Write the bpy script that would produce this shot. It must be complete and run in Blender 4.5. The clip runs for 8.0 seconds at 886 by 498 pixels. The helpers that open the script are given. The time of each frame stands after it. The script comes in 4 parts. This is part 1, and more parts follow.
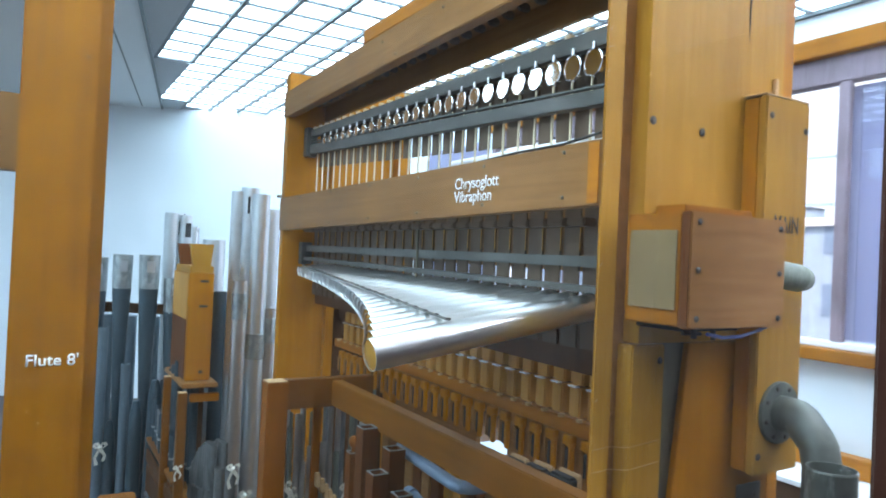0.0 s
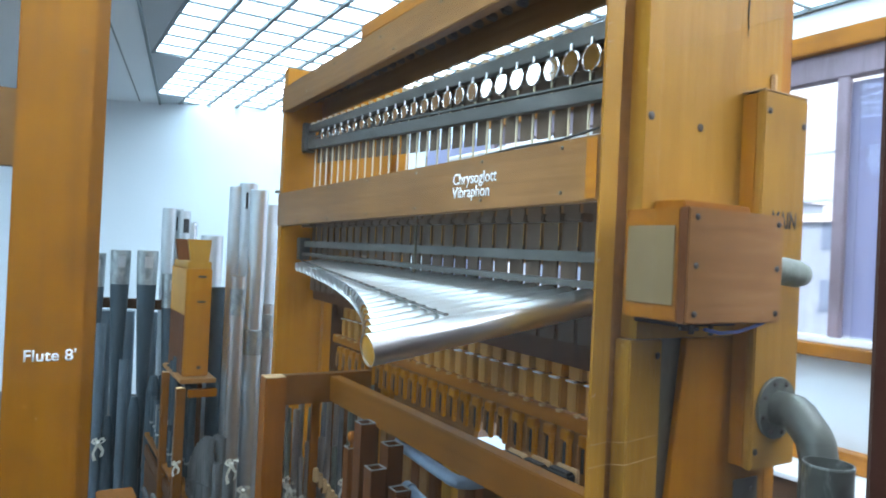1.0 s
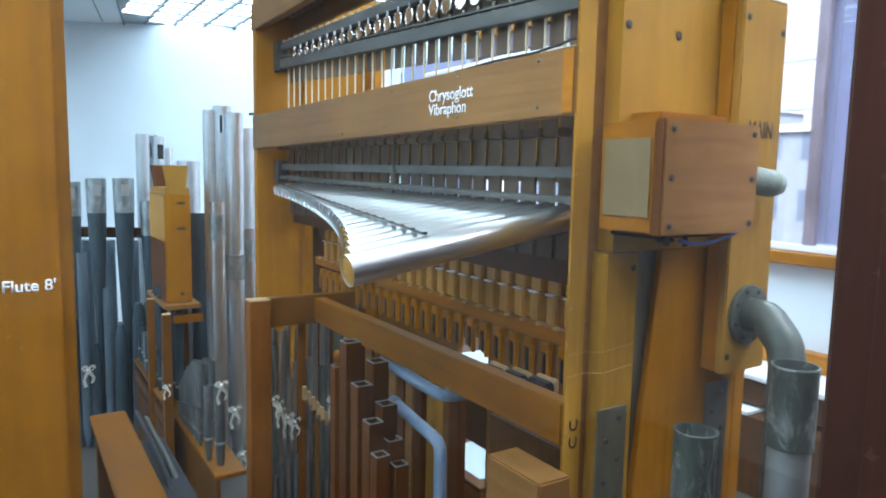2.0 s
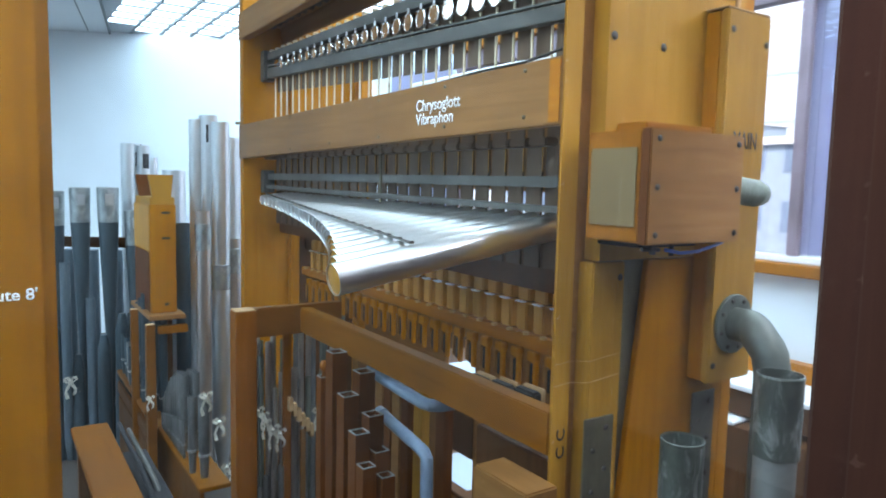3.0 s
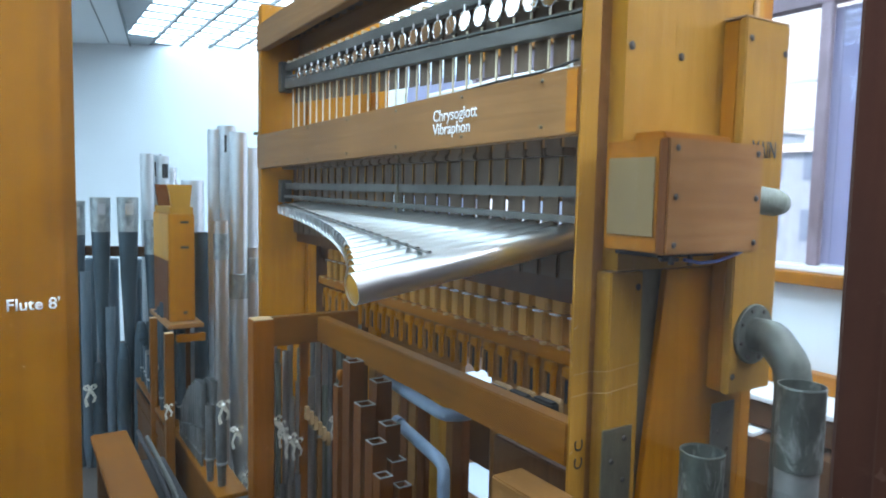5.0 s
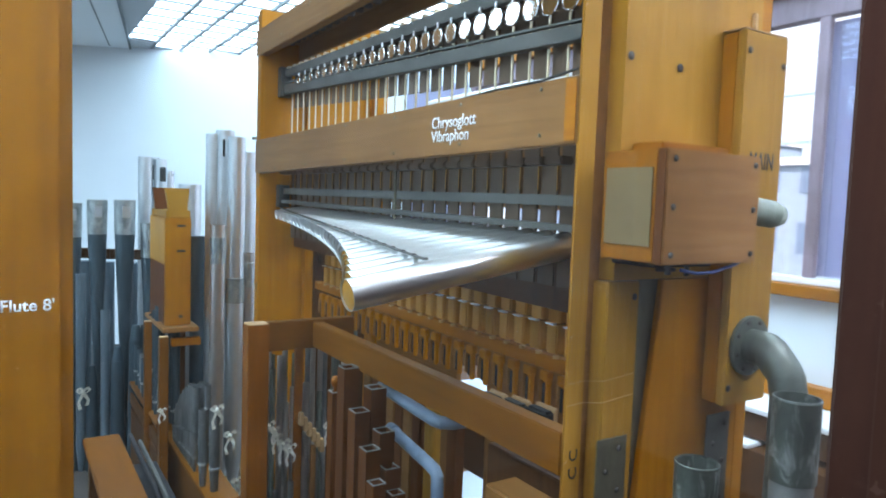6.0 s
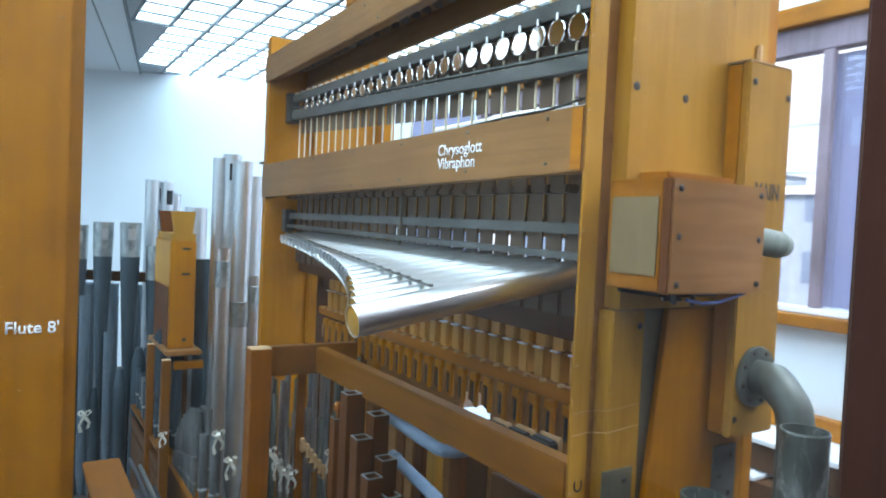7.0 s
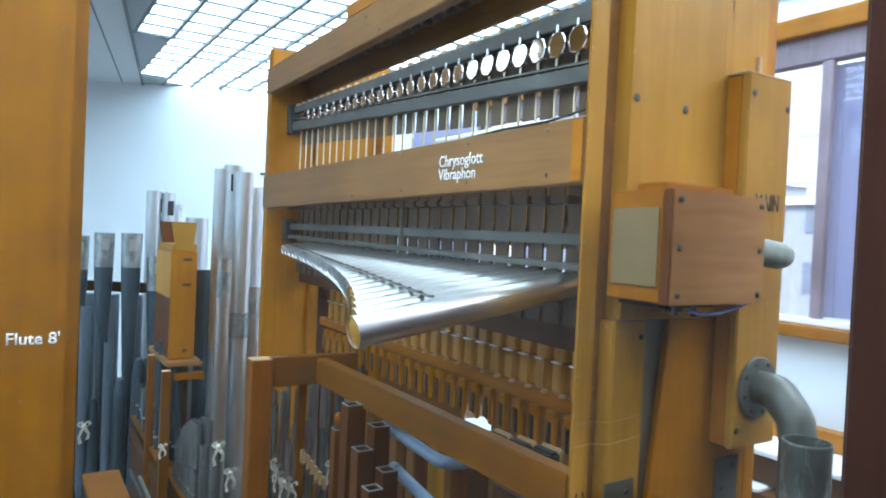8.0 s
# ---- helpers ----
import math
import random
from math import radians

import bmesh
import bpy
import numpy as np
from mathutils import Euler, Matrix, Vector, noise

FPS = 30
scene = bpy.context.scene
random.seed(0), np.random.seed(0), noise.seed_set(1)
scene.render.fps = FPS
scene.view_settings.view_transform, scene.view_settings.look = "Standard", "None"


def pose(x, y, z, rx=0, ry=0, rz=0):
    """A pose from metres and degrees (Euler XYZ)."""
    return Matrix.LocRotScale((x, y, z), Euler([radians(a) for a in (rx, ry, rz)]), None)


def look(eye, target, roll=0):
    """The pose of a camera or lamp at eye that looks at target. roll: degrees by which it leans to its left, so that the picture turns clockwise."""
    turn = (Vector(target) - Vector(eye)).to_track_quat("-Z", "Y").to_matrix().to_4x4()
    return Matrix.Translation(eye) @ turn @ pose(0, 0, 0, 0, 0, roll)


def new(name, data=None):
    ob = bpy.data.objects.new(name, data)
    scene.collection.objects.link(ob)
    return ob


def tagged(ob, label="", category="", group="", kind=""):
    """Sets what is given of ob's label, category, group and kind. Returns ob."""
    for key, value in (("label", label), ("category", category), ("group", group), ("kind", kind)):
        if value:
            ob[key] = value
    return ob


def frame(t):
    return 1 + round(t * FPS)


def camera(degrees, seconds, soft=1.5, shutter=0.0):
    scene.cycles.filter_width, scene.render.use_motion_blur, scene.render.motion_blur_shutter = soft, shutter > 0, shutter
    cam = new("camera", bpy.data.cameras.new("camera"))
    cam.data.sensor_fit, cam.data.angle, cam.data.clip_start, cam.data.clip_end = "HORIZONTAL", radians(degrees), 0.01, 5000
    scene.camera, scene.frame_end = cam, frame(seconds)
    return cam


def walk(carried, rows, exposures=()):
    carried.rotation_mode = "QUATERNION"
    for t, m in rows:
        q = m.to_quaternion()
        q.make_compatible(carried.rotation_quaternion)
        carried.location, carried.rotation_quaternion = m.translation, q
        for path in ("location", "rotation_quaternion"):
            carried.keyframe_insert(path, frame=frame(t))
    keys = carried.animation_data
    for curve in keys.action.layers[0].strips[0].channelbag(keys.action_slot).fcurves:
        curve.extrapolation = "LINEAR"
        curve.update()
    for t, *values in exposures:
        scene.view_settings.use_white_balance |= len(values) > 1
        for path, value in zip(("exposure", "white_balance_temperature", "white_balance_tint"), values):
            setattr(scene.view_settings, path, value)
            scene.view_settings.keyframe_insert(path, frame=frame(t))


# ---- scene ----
cam = camera(65.84, 8.0, soft=1.6, shutter=0.5)
# seconds, yaw, pitch, roll, eye
PATH = [
    (0.0, -30.839, 0.614, -2.624, -0.006, 0.003, 1.604),
    (0.5, -30.865, 0.318, -2.632, -0.005, 0.001, 1.605),
    (1.0, -30.976, 0.276, -2.646, -0.005, 0.003, 1.603),
    (1.1, -30.99, -0.01, -2.58, -0.004, 0.002, 1.603),
    (1.2, -31.08, -0.76, -2.34, -0.003, 0.002, 1.602),
    (1.3, -31.25, -2.55, -1.83, -0.001, 0.001, 1.601),
    (1.4, -31.38, -3.95, -1.40, 0.001, 0.0, 1.600),
    (1.5, -31.542, -5.498, -0.950, 0.003, -0.001, 1.598),
    (1.7, -32.424, -6.486, -1.066, 0.005, -0.002, 1.601),
    (2.8, -32.588, -5.603, -1.027, 0.003, 0.0, 1.599),
    (2.9, -33.40, -5.50, -1.27, 0.005, 0.0, 1.598),
    (3.0, -33.549, -5.439, -1.304, 0.006, 0.0, 1.597),
    (3.5, -32.652, -5.124, -1.070, 0.002, 0.001, 1.597),
    (4.0, -32.541, -4.968, -0.989, 0.002, 0.001, 1.599),
    (4.5, -32.300, -4.850, -1.010, 0.0, 0.0, 1.600),
    (6.0, -32.460, -4.097, -2.017, 0.002, 0.001, 1.598),
    (6.5, -32.275, -2.861, -2.461, 0.0, 0.002, 1.600),
    (7.0, -32.096, -1.994, -2.634, -0.001, 0.002, 1.601),
    (7.5, -32.083, -1.375, -2.633, -0.003, 0.002, 1.600),
    (8.0, -32.058, -1.123, -2.616, -0.003, 0.001, 1.602),
]
walk(cam, [(t, pose(x, y, z, 90 + p, r, w)) for t, w, p, r, x, y, z in PATH])

# ---- daylight ----
world = bpy.data.worlds.new("world")
scene.world = world
world.use_nodes = True
nt = world.node_tree
sky = nt.nodes.new("ShaderNodeTexSky")
sky.sky_type = "NISHITA"
sky.sun_disc = False
sky.sun_elevation, sky.sun_rotation = radians(42), radians(229)
sky.air_density, sky.dust_density = 0.6, 7.0
nt.links.new(sky.outputs[0], nt.nodes["Background"].inputs[0])
nt.nodes["Background"].inputs[1].default_value = 0.15
sun = new("sun", bpy.data.lights.new("sun", "SUN"))
sun.data.energy, sun.data.angle, sun.data.color = 1.5, radians(12), (1, 0.96, 0.9)
sun.matrix_world = look((-16, -14, 22), (3.6, 2, 1))
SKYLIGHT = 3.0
HALL_FILL = 8.0
scene.view_settings.exposure = 1.36


# ---- materials ----
def material(name, rough=0.5, metal=0.0):
    m = bpy.data.materials.new(name)
    m.use_nodes = True
    b = m.node_tree.nodes["Principled BSDF"]
    b.inputs["Roughness"].default_value, b.inputs["Metallic"].default_value = rough, metal
    return m, m.node_tree, b


def node(nt, kind, **sockets):
    n = nt.nodes.new(kind)
    for k, v in sockets.items():
        n.inputs[k.replace("_", " ")].default_value = v
    return n


def ramp(nt, source, stops):
    n = nt.nodes.new("ShaderNodeValToRGB")
    while len(n.color_ramp.elements) < len(stops):
        n.color_ramp.elements.new(0.5)
    for e, (p, c) in zip(n.color_ramp.elements, stops):
        e.position, e.color = p, (*c, 1)
    nt.links.new(source, n.inputs[0])
    return n.outputs[0]


def mix(nt, a, b, fac, mode="MIX"):
    n = nt.nodes.new("ShaderNodeMix")
    n.data_type, n.blend_type = "RGBA", mode
    for s, v in ((n.inputs[0], fac), (n.inputs[6], a), (n.inputs[7], b)):
        if isinstance(v, (int, float)):
            s.default_value = v
        elif isinstance(v, tuple):
            s.default_value = (*v, 1)
        else:
            nt.links.new(v, s)
    return n.outputs[2]


def noise_tex(nt, vec, scale, detail=4, rough=0.6, dist=0.0):
    n = node(nt, "ShaderNodeTexNoise", Scale=scale, Detail=detail, Roughness=rough, Distortion=dist)
    nt.links.new(vec, n.inputs["Vector"])
    return n.outputs["Fac"]


def stretched(nt, scale):
    tc = nt.nodes.new("ShaderNodeTexCoord")
    mp = nt.nodes.new("ShaderNodeMapping")
    mp.inputs["Scale"].default_value = scale
    nt.links.new(tc.outputs["Object"], mp.inputs["Vector"])
    return mp.outputs[0], tc.outputs["Object"]


def add_bump(nt, b, height, strength, dist=0.002):
    n = node(nt, "ShaderNodeBump", Strength=strength, Distance=dist)
    nt.links.new(height, n.inputs["Height"])
    nt.links.new(n.outputs[0], b.inputs["Normal"])


def wood(name, dark, mid, light, axis="z", rough=0.42, coat=0.05):
    m, nt, b = material(name, rough)
    s = [26.0, 26.0, 26.0]
    s["xyz".index(axis)] = 1.1
    v, o = stretched(nt, s)
    info = nt.nodes.new("ShaderNodeObjectInfo")
    off = nt.nodes.new("ShaderNodeVectorMath")
    off.operation = "ADD"
    sh = node(nt, "ShaderNodeVectorMath")
    sh.operation = "SCALE"
    sh.inputs[0].default_value = (7.3, 5.1, 3.7)
    nt.links.new(info.outputs["Random"], sh.inputs["Scale"])
    nt.links.new(v, off.inputs[0])
    nt.links.new(sh.outputs[0], off.inputs[1])
    grain = noise_tex(nt, off.outputs[0], 1.6, 6, 0.65, 0.6)
    fine = noise_tex(nt, off.outputs[0], 9.0, 3, 0.7)
    blot = noise_tex(nt, o, 3.2, 3, 0.55)
    col = ramp(nt, grain, [(0.22, dark), (0.5, mid), (0.82, light)])
    streak = ramp(nt, fine, [(0.32, (0.62, 0.6, 0.58)), (0.55, (1, 1, 1))])
    col = mix(nt, col, streak, 0.16, "MULTIPLY")
    scuff = ramp(nt, noise_tex(nt, o, 55.0, 2, 0.5), [(0.70, (0, 0, 0)), (0.76, (0.35, 0.35, 0.35))])
    col = mix(nt, col, tuple(min(1, c * 1.5 + 0.05) for c in light), scuff)
    stain = ramp(nt, blot, [(0.3, (0.72, 0.68, 0.62)), (0.62, (1.08, 1.06, 1.04))])
    col = mix(nt, col, stain, 0.8, "MULTIPLY")
    tone = ramp(nt, info.outputs["Random"], [(0.0, (0.86, 0.85, 0.84)), (1.0, (1.07, 1.06, 1.05))])
    col = mix(nt, col, tone, 1.0, "MULTIPLY")
    nt.links.new(col, b.inputs["Base Color"])
    rr = ramp(nt, blot, [(0.3, (rough - 0.06,) * 3), (0.7, (rough + 0.1,) * 3)])
    nt.links.new(rr, b.inputs["Roughness"])
    b.inputs["Specular IOR Level"].default_value = 0.16
    b.inputs["Coat Weight"].default_value, b.inputs["Coat Roughness"].default_value = coat, 0.22
    add_bump(nt, b, grain, 0.12)
    return m


def metal(name, dark, light, rough=0.35, scale=14.0, metallic=1.0, bump=0.08, squash=(1, 1, 0.25)):
    m, nt, b = material(name, rough, metallic)
    v, o = stretched(nt, squash)
    a = noise_tex(nt, v, scale, 5, 0.65, 0.4)
    f = noise_tex(nt, o, scale * 9, 3, 0.7)
    col = ramp(nt, a, [(0.32, dark), (0.66, light)])
    col = mix(nt, col, ramp(nt, f, [(0.3, (0.75, 0.75, 0.75)), (0.6, (1, 1, 1))]), 0.5, "MULTIPLY")
    nt.links.new(col, b.inputs["Base Color"])
    nt.links.new(ramp(nt, a, [(0.3, (min(1, rough + 0.14),) * 3), (0.7, (max(0.03, rough - 0.05),) * 3)]), b.inputs["Roughness"])
    add_bump(nt, b, a, bump)
    return m


def plain(name, c, rough=0.5, vary=0.08, scale=30.0, bump=0.05, metallic=0.0):
    m, nt, b = material(name, rough, metallic)
    v, o = stretched(nt, (1, 1, 1))
    a = noise_tex(nt, o, scale, 4, 0.6)
    w = noise_tex(nt, o, scale * 0.08, 3, 0.5)
    lo, hi = tuple(x * (1 - vary) for x in c), tuple(min(1, x * (1 + vary * 0.5)) for x in c)
    col = mix(nt, ramp(nt, a, [(0.3, lo), (0.7, hi)]), ramp(nt, w, [(0.3, (0.93, 0.93, 0.93)), (0.7, (1, 1, 1))]), 1.0, "MULTIPLY")
    nt.links.new(col, b.inputs["Base Color"])
    add_bump(nt, b, a, bump, 0.001)
    return m


def glow(name, c, strength):
    m, nt, b = material(name, 0.4)
    b.inputs["Base Color"].default_value = (0.8, 0.8, 0.8, 1)
    v, o = stretched(nt, (1.2, 9, 1))
    w = noise_tex(nt, v, 2.0, 2, 0.5)
    nt.links.new(ramp(nt, w, [(0.3, tuple(x * 0.82 for x in c)), (0.6, c)]), b.inputs["Emission Color"])
    b.inputs["Emission Strength"].default_value = strength
    return m


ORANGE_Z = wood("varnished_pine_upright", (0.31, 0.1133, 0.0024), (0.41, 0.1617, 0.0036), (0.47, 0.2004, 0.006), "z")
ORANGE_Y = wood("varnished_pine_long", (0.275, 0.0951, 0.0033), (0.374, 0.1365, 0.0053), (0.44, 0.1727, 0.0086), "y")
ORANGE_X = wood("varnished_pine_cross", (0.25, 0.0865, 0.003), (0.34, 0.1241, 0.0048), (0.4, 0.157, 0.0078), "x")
DEEP_Z = wood("deep_orange_varnished_pine", (0.2317, 0.0848, 0.001), (0.2885, 0.1093, 0.0014), (0.3235, 0.1311, 0.0024), "z")
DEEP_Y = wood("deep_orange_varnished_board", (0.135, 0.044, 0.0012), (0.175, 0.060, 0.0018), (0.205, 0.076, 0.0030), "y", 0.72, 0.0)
# Three pine tones darkened for the weaker light low in the chamber.
SHADED_Z = wood("shaded_red_orange_post", (0.17, 0.0548, 0.004), (0.23, 0.076, 0.006), (0.28, 0.0972, 0.01), "z")
SHADED_Y = wood("shaded_orange_rail", (0.175, 0.0631, 0.004), (0.235, 0.0883, 0.006), (0.285, 0.1117, 0.01), "y")
SHADED_X = wood("shaded_brown_cross_rail", (0.13, 0.0487, 0.006), (0.175, 0.0667, 0.009), (0.215, 0.0847, 0.014), "x")
# Base colour raised to make up for light missing under the tubes.
PNEU = wood("light_brown_pneumatic_wood", (0.4101, 0.2061, 0.0406), (0.5292, 0.2772, 0.0616), (0.6218, 0.3412, 0.0892), "z", 0.45)
PALE_Z = wood("pale_varnished_pine", (0.34, 0.1668, 0.0182), (0.42, 0.2162, 0.0273), (0.48, 0.2566, 0.039), "z", 0.42)
BROWN_Y = wood("brown_stained_board", (0.2, 0.0946, 0.026), (0.265, 0.1308, 0.04), (0.32, 0.166, 0.058), "y", 0.42)
REDBROWN = wood("red_brown_veneer", (0.25, 0.1145, 0.034), (0.34, 0.1643, 0.052), (0.42, 0.2173, 0.078), "x", 0.4)
RED_Z = wood("mahogany_pipe_wood", (0.085, 0.027, 0.006), (0.13, 0.043, 0.009), (0.17, 0.060, 0.014), "z", 0.4)
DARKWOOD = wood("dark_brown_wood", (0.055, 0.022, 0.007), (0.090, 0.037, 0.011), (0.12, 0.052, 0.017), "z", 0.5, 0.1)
JAMB = wood("dark_stained_jamb", (0.036, 0.011, 0.006), (0.047, 0.015, 0.008), (0.060, 0.020, 0.010), "z", 0.75, 0.0)
ENDGRAIN = wood("raw_wood_end", (0.42, 0.26, 0.12), (0.52, 0.34, 0.17), (0.60, 0.42, 0.24), "x", 0.6, 0.0)
# Frame colour is lightened towards lavender for the haze over the window.
MULLION = wood("hazed_purple_brown_frame", (0.23, 0.18, 0.22), (0.29, 0.23, 0.28), (0.34, 0.28, 0.34), "z", 0.45, 0.1)
ALU, _nt, _b = material("brushed_aluminium", 0.2, 1.0)
_v, _o = stretched(_nt, (2, 60, 60))
_n = noise_tex(_nt, _v, 2.0, 3)
_nt.links.new(ramp(_nt, _n, [(0.3, (0.74, 0.76, 0.75)), (0.7, (0.79, 0.80, 0.79))]), _b.inputs["Base Color"])
_nt.links.new(ramp(_nt, _n, [(0.3, (0.335, 0.335, 0.335)), (0.7, (0.31, 0.31, 0.31))]), _b.inputs["Roughness"])
MIRROR, _nt, _b = material("bright_disc_metal", 0.05, 1.0)
_v, _o = stretched(_nt, (1, 1, 1))
_nt.links.new(ramp(_nt, noise_tex(_nt, _o, 40.0, 3), [(0.3, (0.80, 0.76, 0.70)), (0.7, (0.90, 0.87, 0.82))]), _b.inputs["Base Color"])
FELT_BLUE = plain("blue_grey_damper_felt", (0.13, 0.125, 0.12), 0.85, 0.2, 90.0, 0.2)
ZINC = metal("zinc_sheet", (0.56, 0.60, 0.62), (0.70, 0.74, 0.76), 0.27, 3.0, 0.85, 0.015, (1, 1, 0.08))
ZINC_MID = metal("weathered_blue_zinc", (0.0975, 0.135, 0.1575), (0.165, 0.225, 0.27), 0.4, 5.0, 0.4, 0.03, (1, 1, 0.2))
RANK = metal("dull_grey_pipe_metal", (0.164, 0.1804, 0.1845), (0.3444, 0.3608, 0.3608), 0.32, 12.0, 0.75, 0.05, (1, 1, 0.3))
ZINC_BLUE = metal("blue_grey_zinc", (0.03, 0.0528, 0.0648), (0.078, 0.117, 0.144), 0.38, 6.0, 0.45, 0.06)
ZINC_PALE = metal("pale_spotted_metal", (0.20, 0.23, 0.23), (0.50, 0.54, 0.54), 0.34, 18.0, 0.8, 0.08, (1, 1, 0.6))
ZINC_WARM = metal("tarnished_pipe_metal", (0.38, 0.35, 0.33), (0.53, 0.50, 0.47), 0.32, 6.0, 0.85, 0.05)
DUCT = metal("galvanised_duct", (0.085, 0.10, 0.085), (0.18, 0.20, 0.17), 0.40, 12.0, 0.5, 0.12, (1, 1, 0.6))
DUCT_WORN = metal("scratched_galvanised_duct", (0.075, 0.092, 0.078), (0.17, 0.195, 0.165), 0.34, 12.0, 0.6, 0.1, (1, 1, 0.6))
_nt, _b = DUCT_WORN.node_tree, DUCT_WORN.node_tree.nodes["Principled BSDF"]
_v, _o = stretched(_nt, (1, 1, 0.35))
_src = _b.inputs["Base Color"].links[0].from_socket
_n = ramp(_nt, noise_tex(_nt, _v, 26.0, 6, 0.72, 0.8), [(0.53, (0, 0, 0)), (0.66, (0.75, 0.75, 0.75))])
_nt.links.new(mix(_nt, _src, (0.50, 0.53, 0.50), _n), _b.inputs["Base Color"])
DUCT_PALE = metal("pale_duct_metal", (0.25, 0.26, 0.25), (0.36, 0.37, 0.35), 0.45, 9.0, 0.4, 0.08)
GUNMETAL = metal("dark_painted_rail", (0.085, 0.0871, 0.076), (0.1403, 0.1394, 0.124), 0.42, 10.0, 0.5, 0.05, (1, 0.3, 1))
# Peg metal made pale for the light seen in the bar gaps.
PEG = metal("brass_peg_gap_light", (0.62, 0.50, 0.30), (0.80, 0.70, 0.50), 0.3, 20.0, 0.5, 0.02)
BARMETAL = metal("dull_tone_bar", (0.1073, 0.0713, 0.0439), (0.165, 0.1125, 0.0709), 0.45, 10.0, 0.6, 0.05)
STEEL = metal("steel_plate", (0.15, 0.135, 0.095), (0.23, 0.21, 0.15), 0.5, 16.0, 0.8, 0.1)
SCREW = metal("screw_head_metal", (0.06, 0.055, 0.05), (0.14, 0.13, 0.12), 0.5, 60.0, 0.9, 0.1)
CONDUIT = plain("blue_grey_conduit_paint", (0.20, 0.27, 0.36), 0.4, 0.25, 22.0, 0.2)
PLASTER = plain("white_wall_paint", (0.74, 0.80, 0.84), 0.75, 0.04, 40.0, 0.08)
CEIL = plain("grey_ceiling_board", (0.74, 0.77, 0.78), 0.7, 0.06, 18.0, 0.05)
INFILL = plain("dark_grey_ceiling_sheet", (0.42, 0.45, 0.47), 0.6, 0.06, 18.0, 0.05)
BAR_GREY = plain("skylight_bar_paint", (0.14, 0.17, 0.18), 0.5, 0.06, 30.0, 0.02)
HALL_FLOOR = plain("low_bounce_hall_floor", (0.055, 0.05, 0.05), 0.95, 0.2, 60.0, 0.3)
VEIL_DADO = plain("veil_cutting_dado", (0.19, 0.175, 0.16), 0.7, 0.08, 30.0, 0.05)
HALLWALL = plain("hall_wall_paint", (0.26, 0.255, 0.25), 0.8, 0.05, 30.0, 0.05)
WHITE = plain("white_laminate", (0.78, 0.79, 0.80), 0.45, 0.04, 30.0, 0.03)
SHEET = plain("pale_blue_paper", (0.42, 0.48, 0.56), 0.7, 0.05, 30.0, 0.03)
LETTER = plain("white_letter_film", (0.85, 0.85, 0.83), 0.5, 0.03, 60.0, 0.0)
BLACK = plain("black_stencil_ink", (0.02, 0.017, 0.014), 0.6, 0.3, 90.0, 0.0)
RUBBER = plain("black_cloth_felt", (0.018, 0.018, 0.02), 0.8, 0.2, 90.0, 0.2)
PAPER = plain("yellowed_paper", (0.185, 0.125, 0.05), 0.8, 0.1, 16.0, 0.1)
RIBBON = plain("white_cotton_tape", (0.85, 0.82, 0.72), 0.85, 0.12, 120.0, 0.3)
WIRE = plain("blue_wire_sleeve", (0.10, 0.15, 0.42), 0.45, 0.1, 60.0, 0.0)
FLOOR = plain("grey_brown_floor", (0.07, 0.055, 0.045), 0.6, 0.2, 8.0, 0.1)
FACADE = plain("far_pale_render", (0.36, 0.45, 0.55), 0.8, 0.12, 2.0, 0.05)
FACADE_DARK = plain("far_blue_glass", (0.20, 0.27, 0.38), 0.3, 0.1, 2.0, 0.0)
GROUND = plain("far_asphalt", (0.10, 0.105, 0.11), 0.8, 0.2, 0.6, 0.1)
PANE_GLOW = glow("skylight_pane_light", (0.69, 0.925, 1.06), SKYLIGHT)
HALL_FILL_GLOW = glow("hall_fill_glow", (0.91, 0.965, 1.03), HALL_FILL)
BACKDROP, _nt, _b = material("overcast_sky_backdrop", 1.0)
_b.inputs["Base Color"].default_value = (0.02, 0.02, 0.02, 1)
_b.inputs["Emission Color"].default_value, _b.inputs["Emission Strength"].default_value = (0.93, 0.97, 1.0, 1), 0.75
BLIND, _nt, _b = material("lavender_blind_fabric", 0.9)
_b.inputs["Base Color"].default_value = (0.42, 0.42, 0.56, 1)
_t = node(_nt, "ShaderNodeBsdfTranslucent", Color=(0.50, 0.49, 0.66, 1))
_m = node(_nt, "ShaderNodeMixShader", Fac=0.5)
_v, _o = stretched(_nt, (1, 300, 300))
add_bump(_nt, _b, noise_tex(_nt, _v, 2.0, 2), 0.2, 0.0005)
_nt.links.new(_b.outputs[0], _m.inputs[1])
_nt.links.new(_t.outputs[0], _m.inputs[2])
_nt.links.new(_m.outputs[0], _nt.nodes["Material Output"].inputs[0])
HOSE = plain("green_grey_hose", (0.26, 0.31, 0.26), 0.5, 0.2, 60.0, 0.2)
gm, gnt, gb = material("window_glass", 0.02)
gb.inputs["Base Color"].default_value = (0.9, 0.93, 1.0, 1)
gb.inputs["Transmission Weight"].default_value, gb.inputs["IOR"].default_value = 1.0, 1.45
GLASS = gm


# ---- building blocks ----
def smooth_by_angle(me, degrees=35):
    me.polygons.foreach_set("use_smooth", [True] * len(me.polygons))
    me.set_sharp_from_angle(angle=radians(degrees))


def thing(name, base, label, category, group="", kind=""):
    ob = new(name)
    ob.location = base
    ob.empty_display_size = 0.1
    ob["base"] = list(base)
    return tagged(ob, label, category, group, kind)


